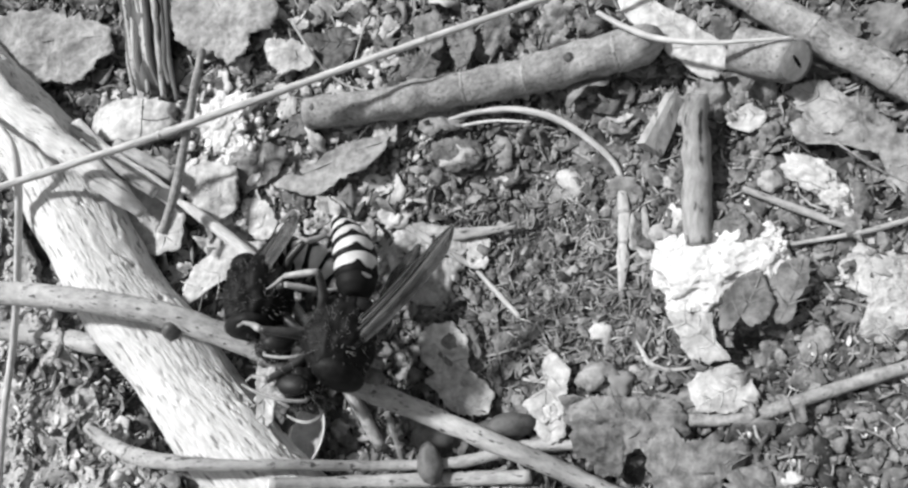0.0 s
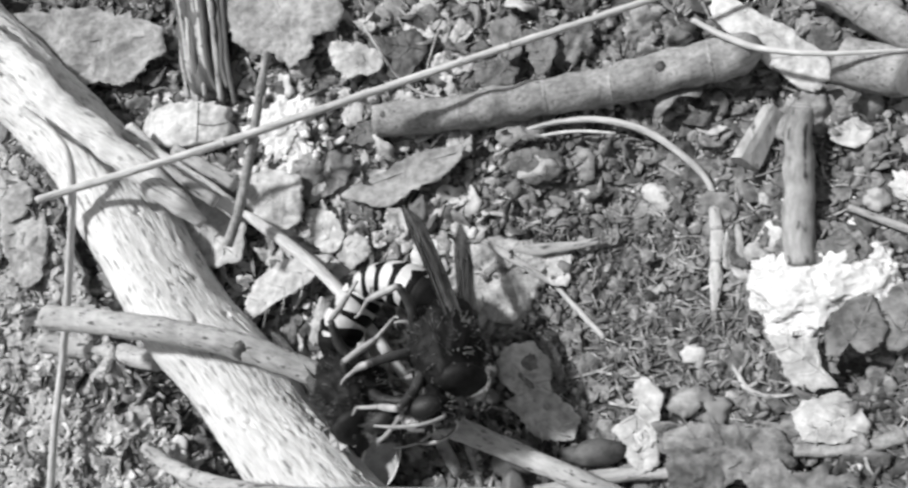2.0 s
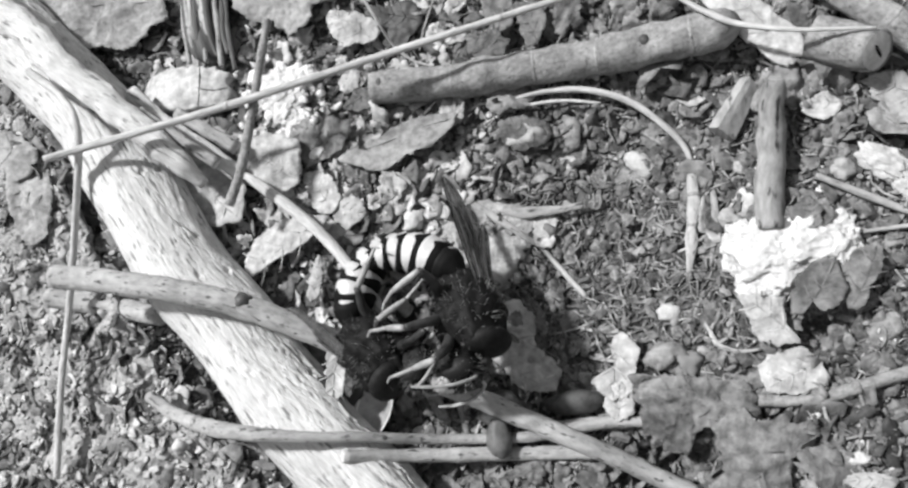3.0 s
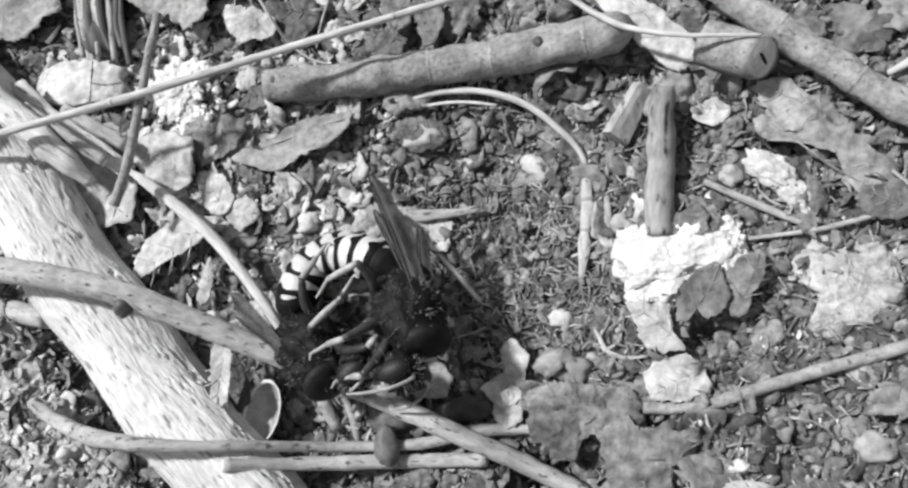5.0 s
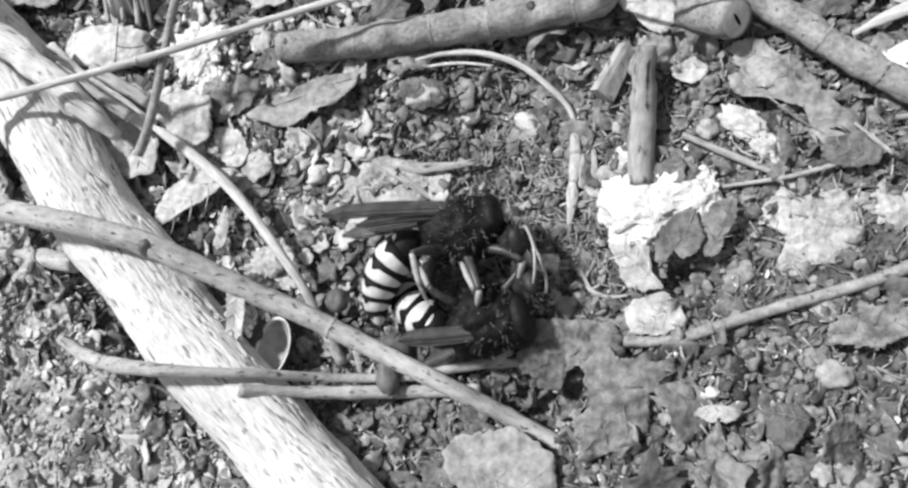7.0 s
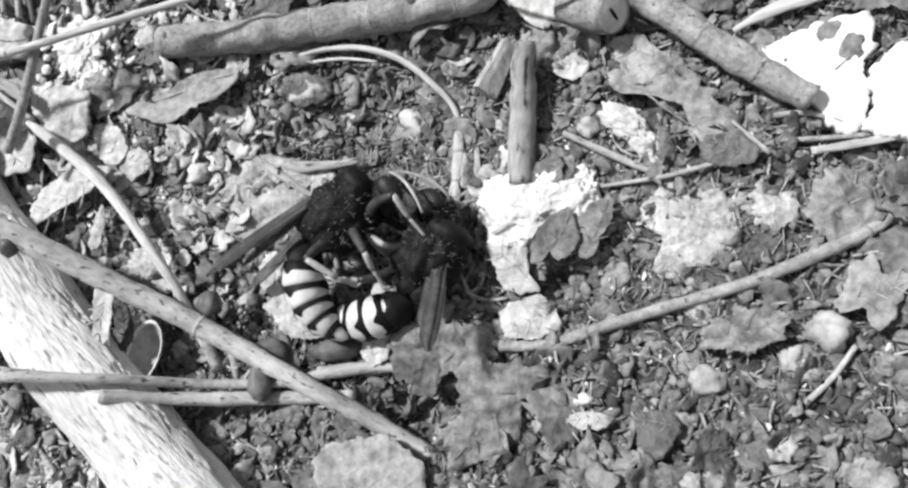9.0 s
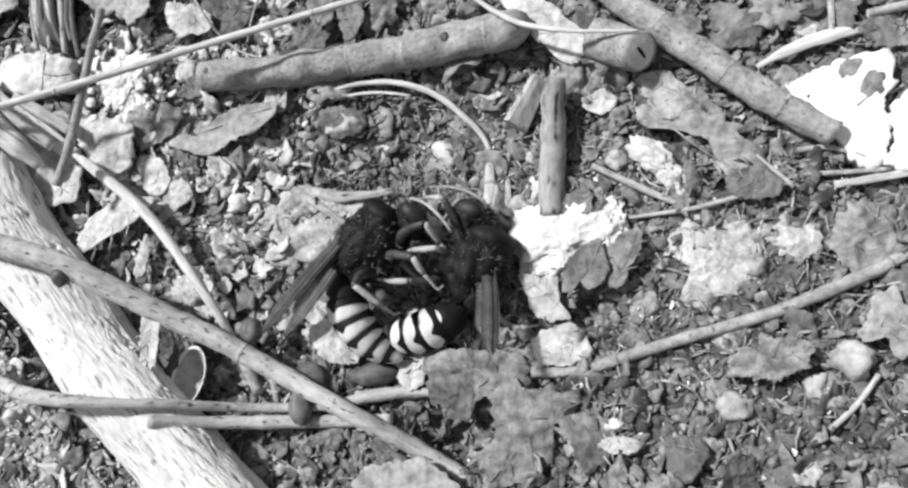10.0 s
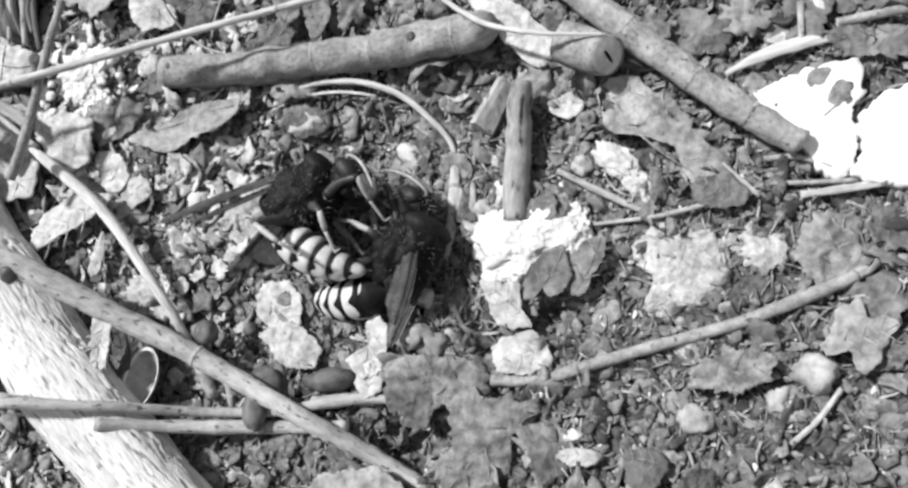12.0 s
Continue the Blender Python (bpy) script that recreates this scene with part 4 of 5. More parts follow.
leaf("dry_leaf", [(-17.9, 4.1), (-11.4, 3.2), (-7.9, 2.9), (-4.3, 2.3), (-3.7, -1.2), (-7.4, -1.8), (-10.3, -2.1), (-11.8, -5.7), (-15.7, -4.0), (-17.9, 0.1)], 1.5, "broad crumpled grey-brown dry leaf", LEAF, [along([(-16.8, 2.2)][0], [(-4.5, -0.3)][0], 0.03)], seed=8.0, ruffle=1.1, ragged=0.6)
leaf("dry_leaf", [(-8.5, -0.5), (-4.7, -0.4), (-0.4, -0.9), (3.1, -1.8), (2.6, -4.1), (-0.1, -5.9), (-0.8, -9.1), (-1.9, -10.7), (-3.8, -13.5), (-8.7, -13.9), (-10.0, -10.2), (-8.3, -7.8), (-8.7, -4.1)], 1.3, "broad crumpled brown dry leaf in the litter", LEAF, seed=9.0, ruffle=0.7, ragged=0.7)
leaf("dry_leaf", [(-27.4, -15.3), (-26.0, -12.5), (-21.1, -11.2), (-17.1, -11.0), (-12.5, -14.2), (-13.0, -19.7), (-23.1, -21.1)], 1.8, "pale flat dry leaf near the long twig", LEAF_MID, seed=10.0, ruffle=0.4)
leaf("dry_leaf", [(-5.0, 14.2), (-0.1, 13.7), (0.2, 12.2), (0.6, 10.3), (2.1, 8.3), (-0.8, 8.1), (-3.3, 8.9), (-4.2, 11.8)], 1.7, "small pale square dry leaf", LEAF_PALE, seed=11.0, curl=(0.5, 0.5))
leaf("dry_leaf", [(-3.0, 5.5), (-0.7, 7.1), (2.3, 7.7), (4.3, 5.6), (4.7, 4.0), (1.2, 1.8), (-2.4, 2.5)], 1.3, "small flat pale dry leaf", LEAF_PALE, seed=12.0)
leaf("dry_leaf", [(11.1, 36.0), (13.0, 37.9), (17.2, 38.6), (19.3, 36.2), (22.2, 34.8), (24.6, 32.0), (26.7, 29.9), (28.3, 26.3), (24.1, 25.6), (21.7, 27.8), (20.7, 31.4), (16.4, 33.2), (12.2, 33.9)], 1.3, "large mottled dry leaf with pale veins", LEAF_MID, [along([(12.6, 36.3)][0], [(27.6, 26.4)][0], -0.06), along([(18.6, 33.5)][0], [(17.9, 37.9)][0], 0), along([(22.1, 30.4)][0], [(25.8, 30.2)][0], 0.05)], seed=13.0, ruffle=0.7, ragged=0.6)
leaf("dry_leaf", [(22.4, 27.4), (26.3, 28.2), (28.9, 26.0), (28.2, 24.1), (24.7, 23.5), (22.5, 24.7)], 1.5, "flat grey dry leaf", LEAF, seed=14.0)
leaf("dry_leaf", [(34.4, 19.6), (36.8, 22.8), (40.1, 23.1), (42.0, 20.9), (42.0, 17.3), (40.2, 14.5), (37.0, 14.2), (34.6, 15.9)], 1.4, "round rough grey dry leaf", LEAF_MID, seed=15.0, ruffle=0.9, ragged=0.6, dome=0.8)
leaf("dry_leaf", [(21.5, 2.3), (22.2, 4.1), (24.4, 4.9), (26.9, 6.0), (30.1, 6.4), (31.5, 5.0), (30.6, 2.6), (27.9, 1.4), (25.9, 0.7), (23.0, 1.0)], 1.6, "flat ragged grey dry leaf", LEAF, seed=16.0, ruffle=0.5, ragged=0.7, curl=(0.3, 0.4))
leaf("dry_leaf", [(-37.4, 6.3), (-34.9, 7.5), (-32.6, 8.2), (-29.5, 6.4), (-27.9, 4.7), (-28.5, 1.7), (-33.0, 1.9), (-35.4, 4.2)], 1.4, "pale crumpled dry leaf in the hollow", LEAF_PALE, seed=17.0, ruffle=0.8)
leaf("dry_leaf", [(-21.9, 1.2), (-20.2, 3.0), (-18.6, 2.1), (-18.3, -0.8), (-20.4, -1.8), (-21.8, -0.7)], 1.2, "small pale torn leaf", LEAF_PALE, seed=18.0)
leaf("dry_leaf", [(-17.8, 2.8), (-12.9, 4.0), (-7.9, 3.7), (-4.2, 3.4), (-3.8, 0.2), (-8.6, -2.2), (-13.8, -3.2), (-16.8, -0.2)], 1.6, "grey crumpled dry leaf with a small hole", LEAF, seed=19.0, ruffle=0.9)
leaf("dry_leaf", [(-58.0, 8.2), (-56.0, 8.3), (-55.5, 5.9), (-55.9, 1.3), (-57.5, -0.9), (-58.3, -0.0), (-58.2, 4.4)], 8.0, "narrow pale bent leaf against the branch", LEAF_PALE, seed=20.0, curl=(0.6, 0), tilt=(-0.6, 0.6))
leaf("dry_leaf", [(-57.3, 7.6), (-55.3, 4.4), (-54.1, 1.0), (-55.7, -1.0), (-58.0, -0.8), (-57.4, 3.6)], 5.0, "dark folded dry leaf", LEAF_DARK, seed=21.0, curl=(1.0, 0))
leaf("dry_leaf", [(-63.9, 15.1), (-63.6, 18.7), (-62.6, 20.5), (-61.8, 17.4), (-62.4, 14.3), (-63.4, 13.8)], 1.8, "narrow pale dry leaf", LEAF_PALE, seed=22.0)
leaf("dry_leaf", [(-32.8, 14.9), (-30.8, 13.3), (-29.7, 10.2), (-30.2, 9.3), (-31.5, 11.0), (-32.3, 12.6)], 0.9, "narrow pale dry leaf on the soil", LEAF, seed=23.0)
leaf("dry_leaf", [(-35.5, 13.4), (-33.5, 13.0), (-32.7, 11.4), (-34.2, 10.3), (-35.4, 11.0)], 0.9, "small grey dry leaf on the soil", LEAF, seed=24.0)
leaf("dry_leaf", [(-31.4, 26.2), (-28.8, 26.5), (-28.6, 24.4), (-29.0, 21.8), (-31.2, 21.6), (-31.7, 23.8)], 0.9, "pale torn dry leaf on the soil", LEAF_PALE, seed=25.0)
leaf("dry_leaf", [(38.8, 45.3), (41.7, 47.9), (45.1, 48.4), (48.9, 46.1), (48.0, 43.1), (42.7, 43.4)], 1.2, "ragged grey dry leaf", LEAF, seed=26.0, ruffle=0.8, ragged=0.6)
leaf("dry_leaf", [(-36.7, 40.2), (-32.6, 40.4), (-29.6, 39.3), (-29.5, 36.7), (-32.7, 35.4), (-35.5, 36.5)], 1.6, "curled grey scrap of bark", LEAF, seed=27.0, dome=1.2, category="bark scrap", group="bark pieces")
leaf("dry_leaf", [(-40.9, 52.8), (-36.6, 53.2), (-34.5, 50.9), (-35.8, 49.3), (-40.0, 50.0)], 1.6, "ragged mottled dry leaf", LEAF, seed=28.0, ruffle=0.8, ragged=0.5)
leaf("dry_leaf", [(-33.7, 56.4), (-30.3, 56.8), (-29.1, 54.1), (-30.4, 50.5), (-32.0, 50.2), (-33.2, 53.3)], 2.0, "hanging grey dry leaf", LEAF, seed=29.0)
leaf("dry_leaf", [(-38.4, 58.7), (-34.5, 59.1), (-33.9, 53.8), (-36.2, 52.3), (-38.1, 54.3)], 2.0, "hanging grey dry leaf", LEAF, seed=30.0)
leaf("dry_leaf", [(-63.1, 58.2), (-58.2, 58.1), (-54.4, 55.7), (-55.2, 53.5), (-59.8, 52.7), (-62.3, 54.8)], 2.0, "pale folded dry leaf", LEAF_PALE, seed=31.0, ruffle=0.7)
leaf("dry_leaf", [(-56.8, 58.4), (-49.9, 59.3), (-48.0, 56.3), (-50.6, 52.5), (-53.7, 52.4), (-55.3, 55.4)], 1.2, "dark grey dry leaf", LEAF_DARK, seed=32.0, ruffle=0.7)
leaf("dry_leaf", [(-58.4, 45.7), (-53.9, 46.1), (-54.2, 43.5), (-57.3, 42.5), (-60.1, 43.1)], 1.2, "small ragged dry leaf", LEAF, seed=33.0)
leaf("dry_leaf", [(-132.8, 41.1), (-123.2, 44.1), (-116.4, 40.1), (-118.0, 35.1), (-126.5, 34.5)], 1.2, "grey ragged dry leaf by the branch", LEAF_MID, seed=34.0)
leaf("dry_leaf", [(-121.7, 35.3), (-113.3, 35.9), (-111.6, 26.1), (-115.0, 23.7), (-119.1, 27.2)], 1.2, "crumpled grey dry leaf by the branch", LEAF_MID, seed=35.0, ruffle=0.8)
leaf("dry_leaf", [(13.6, -7.3), (17.1, -6.1), (19.0, -8.0), (17.0, -11.5), (14.3, -11.0)], 1.0, "small grey dry leaf in litter", LEAF, seed=36.0)
leaf("dry_leaf", [(5.6, -7.7), (8.0, -6.4), (11.0, -7.4), (10.2, -8.6), (7.3, -9.0)], 1.4, "pale crescent of dry leaf", LEAF_PALE, seed=37.0, dome=0.6)
leaf("dry_leaf", [(11.4, 41.6), (14.6, 42.3), (18.1, 39.3), (22.1, 38.1), (21.7, 34.5), (16.4, 34.0), (12.9, 37.0)], 1.3, "mottled grey dry leaf in litter", LEAF_MID, seed=38.0, ruffle=0.8, ragged=0.6)
leaf("dry_leaf", [(3.7, 38.9), (6.7, 40.0), (8.3, 38.7), (7.2, 36.6), (4.6, 36.9)], 1.0, "small curled dry leaf", LEAF_PALE, seed=39.0, curl=(0.6, 0.8))


def star_leaf():
    cx, cy, _ = (40.6, 8.1, 1.6)
    lobes = []
    for k in range(16):
        a = 2 * math.pi * k / 16 + 0.3
        r = (4.3, 3.8, 2.5, 3.6)[k % 4] * (1 + 0.16 * math.sin(k * 2.3 + 1))
        lobes.append((cx + r * math.cos(a), cy + r * math.sin(a)))
    leaf("lobed_leaf", lobes, 1.8, "small grey lobed dry leaf", LEAF_MID, seed=40.0, ruffle=0.4, ragged=0.25)


star_leaf()

# ---- berries, husk, stones and clods ----
for at, size, tip, label in (((-43.1, 6.0, 3.9), (1.7, 1.7, 1.6), 0, "round dark berry under the twig"),
                             ((-35.7, -4.4, 2.1), (1.6, 2.9, 1.6), 8, "long dark bud beside the twig"),
                             ((-39.1, 7.0, -1.2), (1.0, 1.0, 0.9), 0, "small dark berry on the litter"),
                             # not a berry: a flat dark node of the long twig, built as a ball
                             ((-68.6, 12.6, 12.6), (1.5, 1.4, 1.3), 0, "dark node of the long twig, built as a lump"),
                             ((-36.0, -1.0, -0.6), (2.9, 2.7, 2.2), 0, "plump dark nut below the twig")):
    x, y, z = at
    single("berry", blob((0, 0, size[2]), size, 3, 0.2, x, 1.2, turn_z(tip)), NUT, (x, y, z - size[2]), label, "berry", "berries")


def husk():
    x, y = -52.8, -0.8
    z = ground_z(x, y) + 0.6
    turn = turn_z(-14)
    rings, n, verts, faces = 7, 40, [], []
    for ring in range(rings + 1):
        u = ring / rings
        for s in range(n):
            a = 2 * math.pi * s / n
            q = turn @ Vector((2.5 * u * math.cos(a), 4.3 * u * math.sin(a), 0))
            verts.append(Vector((q.x, q.y, 1.4 + 2.6 * u**2.3)))
    for ring in range(rings):
        for s in range(n):
            t = (s + 1) % n
            faces.append((ring * n + s, (ring + 1) * n + s, (ring + 1) * n + t, ring * n + t))
    m = len(verts)
    verts += [v - Vector((0, 0, 0.3)) for v in verts]
    faces += [tuple(reversed([i + m for i in f])) for f in faces]
    ob = thing("seed_husk", (x, y, z), "open oval seed husk with a pale rim", "seed husk")
    part("bowl", (verts, faces), HUSK, ob)
    rim = []
    for s in range(n + 1):
        a = 2 * math.pi * s / n
        q = turn @ Vector((2.5 * math.cos(a), 4.3 * math.sin(a), 0))
        rim.append((q.x, q.y, 4.0, 0.26 if math.cos(a) < 0.3 else 0.12))
    part("rim", tube(rim, 8, 0.6, 0.0), RIM, ob, "pale thickened rim")


husk()
for at, size, turn, mat, label in (
        ((-14.2, 6.4, -1.1), (2.2, 1.9, 1.6), 0, STONE, "pale rounded stone on the soil"),
        ((-11.5, 5.7, -0.8), (1.8, 1.7, 1.3), 0, BARK_DARK, "dark rounded clod on soil"),
        ((-42.3, 29.0, -0.4), (1.0, 1.0, 0.9), 0, WHITE_STONE, "tiny white grit on the soil"),
        ((-13.6, 12.0, -1.8), (1.4, 1.2, 1.1), 0, WHITE_STONE, "small pale grit on the soil"),
        ((-49.9, -0.1, -0.4), (1.2, 1.2, 1.1), 0, STONE, "small pale grit by the husk"),
        ((-69.1, 31.7, 1.5), (1.8, 2.0, 1.2), 0, WHITE_STONE, "small pale rounded stone on soil"),
        ((-62.2, 30.2, 1.4), (1.4, 2.6, 1.2), 15, WHITE_STONE, "small pale long stone"),
        ((-58.6, 27.0, 1.1), (2.1, 1.2, 1.0), 25, WHITE_STONE, "small pale long stone"),
        ((-49.3, 25.9, 0.3), (1.6, 1.4, 1.0), 0, WHITE_STONE, "small pale grit on the soil"),
        ((-46.5, 24.4, -0.1), (0.7, 0.7, 0.6), 0, WHITE_STONE, "tiny white grit on the soil"),
        ((25.3, 15.2, 1.5), (1.3, 1.3, 1.2), 0, STONE, "small round pale stone"),
        ((36.1, 3.7, 1.6), (2.5, 2.0, 1.6), -20, STONE, "white angular chip of stone"),
        ((22.5, -2.7, 1.5), (2.2, 1.6, 1.2), 0, STONE, "pale flat stone in litter"),
        ((7.5, -5.4, 1.3), (1.2, 0.8, 0.8), 0, WHITE_STONE, "small white grit in the litter"),
        ((31.8, -0.1, 1.6), (1.4, 1.7, 1.0), 0, STONE, "small pale stone in the litter"),
        ((-5.5, 24.9, -1.5), (1.5, 1.1, 1.0), 0, STONE, "small pale stone by the stalk"),
        ((-32.8, 37.9, -0.9), (2.6, 2.0, 1.6), 0, STONE, "angular grey clod on the soil"),
        ((8.5, 36.9, 0.8), (1.4, 1.3, 1.1), 0, STONE, "small round grey stone"),
        ((8.2, 30.4, 0.5), (1.4, 1.4, 1.1), 0, STONE, "small round grey stone"),
        ((-84.0, -7.3, 1.4), (1.3, 1.2, 1.0), 0, WHITE_STONE, "tiny white grit in the litter"),
        ((-55.8, 11.9, 0.5), (3.0, 2.0, 1.0), 0, PALE_SOIL, "low clod of soil")):
    stone("stone" if mat is not PALE_SOIL else "clod", at, size, label, mat, 0.5, at[0], turn, 0, "stone" if mat is not PALE_SOIL else "clod", "loose stones", sharp=0.25)
# the dusty bank beyond the branch, its colour lightened for stronger light on this side
BANK = [(-146.0, 50.0), (-127.0, 52.0), (-117.0, 41.0), (-107.0, 28.0), (-99.0, 16.0), (-90.0, 4.0), (-76.0, -9.0), (-63.0, -22.0), (-58.0, -33.0), (-92.0, -48.0), (-124.0, -46.0), (-144.0, -10.0)]
for k, out in enumerate(([(15.4, 20.3), (18.7, 22.0), (22.2, 21.3), (25.4, 20.3), (27.2, 17.5), (25.2, 14.5), (26.7, 12.0), (23.6, 9.8), (19.5, 9.4), (16.3, 10.9), (17.1, 14.6), (14.7, 17.6)], [(28.1, 21.1), (31.2, 22.2), (33.7, 19.9), (32.9, 16.7), (29.9, 15.6), (28.0, 18.2)], [(-53.3, 25.2), (-45.5, 28.5), (-36.8, 28.3), (-31.2, 26.1), (-33.0, 21.2), (-36.2, 17.1), (-42.9, 15.8), (-48.4, 18.7), (-52.5, 21.1)], [(-44.5, 18.4), (-38.6, 20.7), (-34.2, 19.5), (-35.6, 15.1), (-40.6, 12.5), (-44.7, 14.1)],
                         BANK)):
    c = sum(np.array(p, float) for p in out) / len(out)
    v, f, lift, c = sheet(out, ground_z(c[0], c[1]) + (1.2, 1.2, 0.8, 0.8, 0.7)[k], ruffle=(0.8, 0.8, 0.7, 0.7, 0.9)[k], ragged=0.5, thick=1.2, seed=k * 9.0 + 3, dome=1.0, rings=(14, 10, 12, 10, 60)[k], fine=(140, 120, 140, 120, 420)[k])
    base = (c[0], c[1], ground_z(c[0], c[1]))
    single("ground_crust", shifted((v, f), base), PALE_SOIL, base, "low crust of pale dusty trodden soil", "soil", kind="structure")
    if out is BANK:
        leaf_bits("bank_chaff", 16000, 61, CHAFF, (0.4, 0.55, 0.7, 0.9, 1.3), 0.35, "pale mushy bits of leaf matted over the dusty bank", "chaff", on=(out, lift))
        leaf_bits("bank_flakes", 4200, 62, LEAF, (0.4, 0.6, 0.9, 1.3), 0.35, "grey leaf flakes between pale chaff on the bank", "leaf litter", on=(out, lift))
x, y, z = (-25.4, 0.3, -0.5)
single("dark_pod", blob((0, 0, 1.7), (3.5, 1.7, 1.2), 3, 0.16, 4.0, 1.0, turn_z(8)), LEAF_DARK, (x, y, ground_z(x, y)), "dark smooth seed pod under the twig", "seed pod")
x, y, z = (-26.5, -0.0, -0.5)
single("dark_pod", blob((0, 0, 1.2), (3.7, 1.4, 1.2), 3, 0.14, 6.0, 1.0, turn_z(0)), LEAF_DARK, (x, y, ground_z(x, y)), "dark narrow seed pod on the litter", "seed pod")


def loose_leaves():
    """Middle-sized torn leaves lying about, in eight shapes."""
    rng = random.Random(5)
    kinds = []
    for k in range(8):
        n = rng.randint(6, 9)
        long = rng.uniform(0.5, 0.95)
        out = [(math.cos(6.283 * j / n) * rng.uniform(1.6, 2.5), math.sin(6.283 * j / n) * rng.uniform(1.6, 2.5) * long) for j in range(n)]
        v, f, _, _ = sheet(out, 0, (rng.uniform(-0.8, 1.0), rng.uniform(-0.8, 1.0)), 0.5, 0.35, 0.2, k * 7.0, rings=3, fine=40)
        kinds.append(mesh_of("torn_leaf", v, f, (LEAF, LEAF_PALE, LEAF, LEAF_DARK)[k % 4]))
    def lay(x, y, which):
        ob = new("torn_leaf", kinds[which])
        s = rng.uniform(0.6, 1.5)
        ob.matrix_world = pose(x * MM, y * MM, (ground_z(x, y) + clods(x, y) + 0.7) * MM, rng.gauss(0, 14), rng.gauss(0, 14), rng.uniform(0, 360)) @ Matrix.Scale(s, 4)
        tagged(ob, "torn piece of dry leaf lying in the litter", "leaf", "torn leaves")

    for _ in range(75):
        lay(rng.uniform(-98, -42), rng.uniform(22, 62), rng.choice((1, 5)))
    made = 0
    while made < 245:
        x, y = rng.uniform(-138, 66), rng.uniform(-48, 80)
        if rng.random() < 1.3 * open_soil(x, y) or (x < -88 and y < 24 and rng.random() < 0.6) or not free(x, y):
            continue
        lay(x, y, rng.randrange(8))
        made += 1


loose_leaves()


def crumpled_leaves():
    """Matted larger leaf pieces over the litter away from the trodden soil."""
    rng = random.Random(9)
    kinds = []
    for k in range(10):
        n = rng.randint(7, 10)
        long = rng.uniform(0.55, 0.95)
        out = [(math.cos(6.283 * j / n) * rng.uniform(2.6, 4.6), math.sin(6.283 * j / n) * rng.uniform(2.6, 4.6) * long) for j in range(n)]
        v, f, _, _ = sheet(out, 0, (rng.uniform(-0.7, 1.2), rng.uniform(-0.7, 1.2)), 1.0, 0.7, 0.22, k * 5.0 + 2, rings=6, fine=56)
        kinds.append(mesh_of("crumpled_leaf", v, f, (LEAF, LEAF_MID, LEAF, LEAF, LEAF_MID)[k % 5]))
    made = 0
    while made < 185:
        x, y = rng.uniform(-40, 70), rng.uniform(-48, 78)
        if rng.random() < 2.2 * open_soil(x, y) or (x < 0 and -8 < y < 42) or not free(x, y):
            continue
        ob = new("crumpled_leaf", kinds[rng.randrange(10)])
        ob.matrix_world = pose(x * MM, y * MM, (ground_z(x, y) + 1.7) * MM, rng.gauss(0, 9), rng.gauss(0, 9), rng.uniform(0, 360)) @ Matrix.Scale(rng.uniform(0.6, 1.2), 4)
        tagged(ob, "crumpled grey dry leaf matted into the litter", "leaf", "crumpled leaves")
        made += 1


crumpled_leaves()


def pale_leaves():
    """Pale matted leaf pieces between the branch and the trodden soil."""
    rng = random.Random(17)
    kinds = []
    for k in range(6):
        n = rng.randint(6, 9)
        long = rng.uniform(0.5, 0.95)
        out = [(math.cos(6.283 * j / n) * rng.uniform(1.4, 2.8), math.sin(6.283 * j / n) * rng.uniform(1.4, 2.8) * long) for j in range(n)]
        v, f, _, _ = sheet(out, 0, (rng.uniform(-0.8, 1.0), rng.uniform(-0.8, 1.0)), 0.5, 0.4, 0.22, k * 3.0 + 1, rings=4, fine=48)
        kinds.append(mesh_of("leaf_scrap", v, f, LEAF_PALE))
    for _ in range(135):
        y = rng.uniform(8, 66)
        x = rng.uniform(-92 + max(0, 24 - y) * 1.1, -40)
        ob = new("leaf_scrap", kinds[rng.randrange(6)])
        ob.matrix_world = pose(x * MM, y * MM, (ground_z(x, y) + clods(x, y) + 0.6) * MM, rng.gauss(0, 11), rng.gauss(0, 11), rng.uniform(0, 360)) @ Matrix.Scale(rng.uniform(0.6, 1.25), 4)
        tagged(ob, "pale scrap of dry leaf in the litter", "leaf", "leaf scraps")


pale_leaves()

# ---- the two grappling hornets ----
PROFILE = [(0, 0.80), (0.05, 1.34), (0.12, 2.10), (0.22, 2.52), (0.36, 2.73), (0.5, 2.65), (0.64, 2.35), (0.78, 1.85), (0.9, 1.18), (0.97, 0.70), (1, 0.20)]
SEGMENTS = [0.0, 0.19, 0.37, 0.54, 0.69, 0.83, 1.0]
TAIL = 14.0


def girth(s):
    for (a, ra), (b, rb) in zip(PROFILE, PROFILE[1:]):
        if s <= b:
            return ra + (rb - ra) * (s - a) / (b - a)
    return 0.2


def tail_point(s, curl, fold):
    """A place on the curled middle line of the abdomen and the heading there, from the waist backwards and down."""
    x = z = 0.0
    n = max(1, int(s * 60))
    for k in range(n):
        a = radians(2 - fold - curl * ((k + 0.5) / n * s) ** 1.1)
        x -= math.cos(a) * TAIL * s / n
        z += math.sin(a) * TAIL * s / n
    return Vector((x, 0, z)), radians(2 - fold - curl * s**1.1)


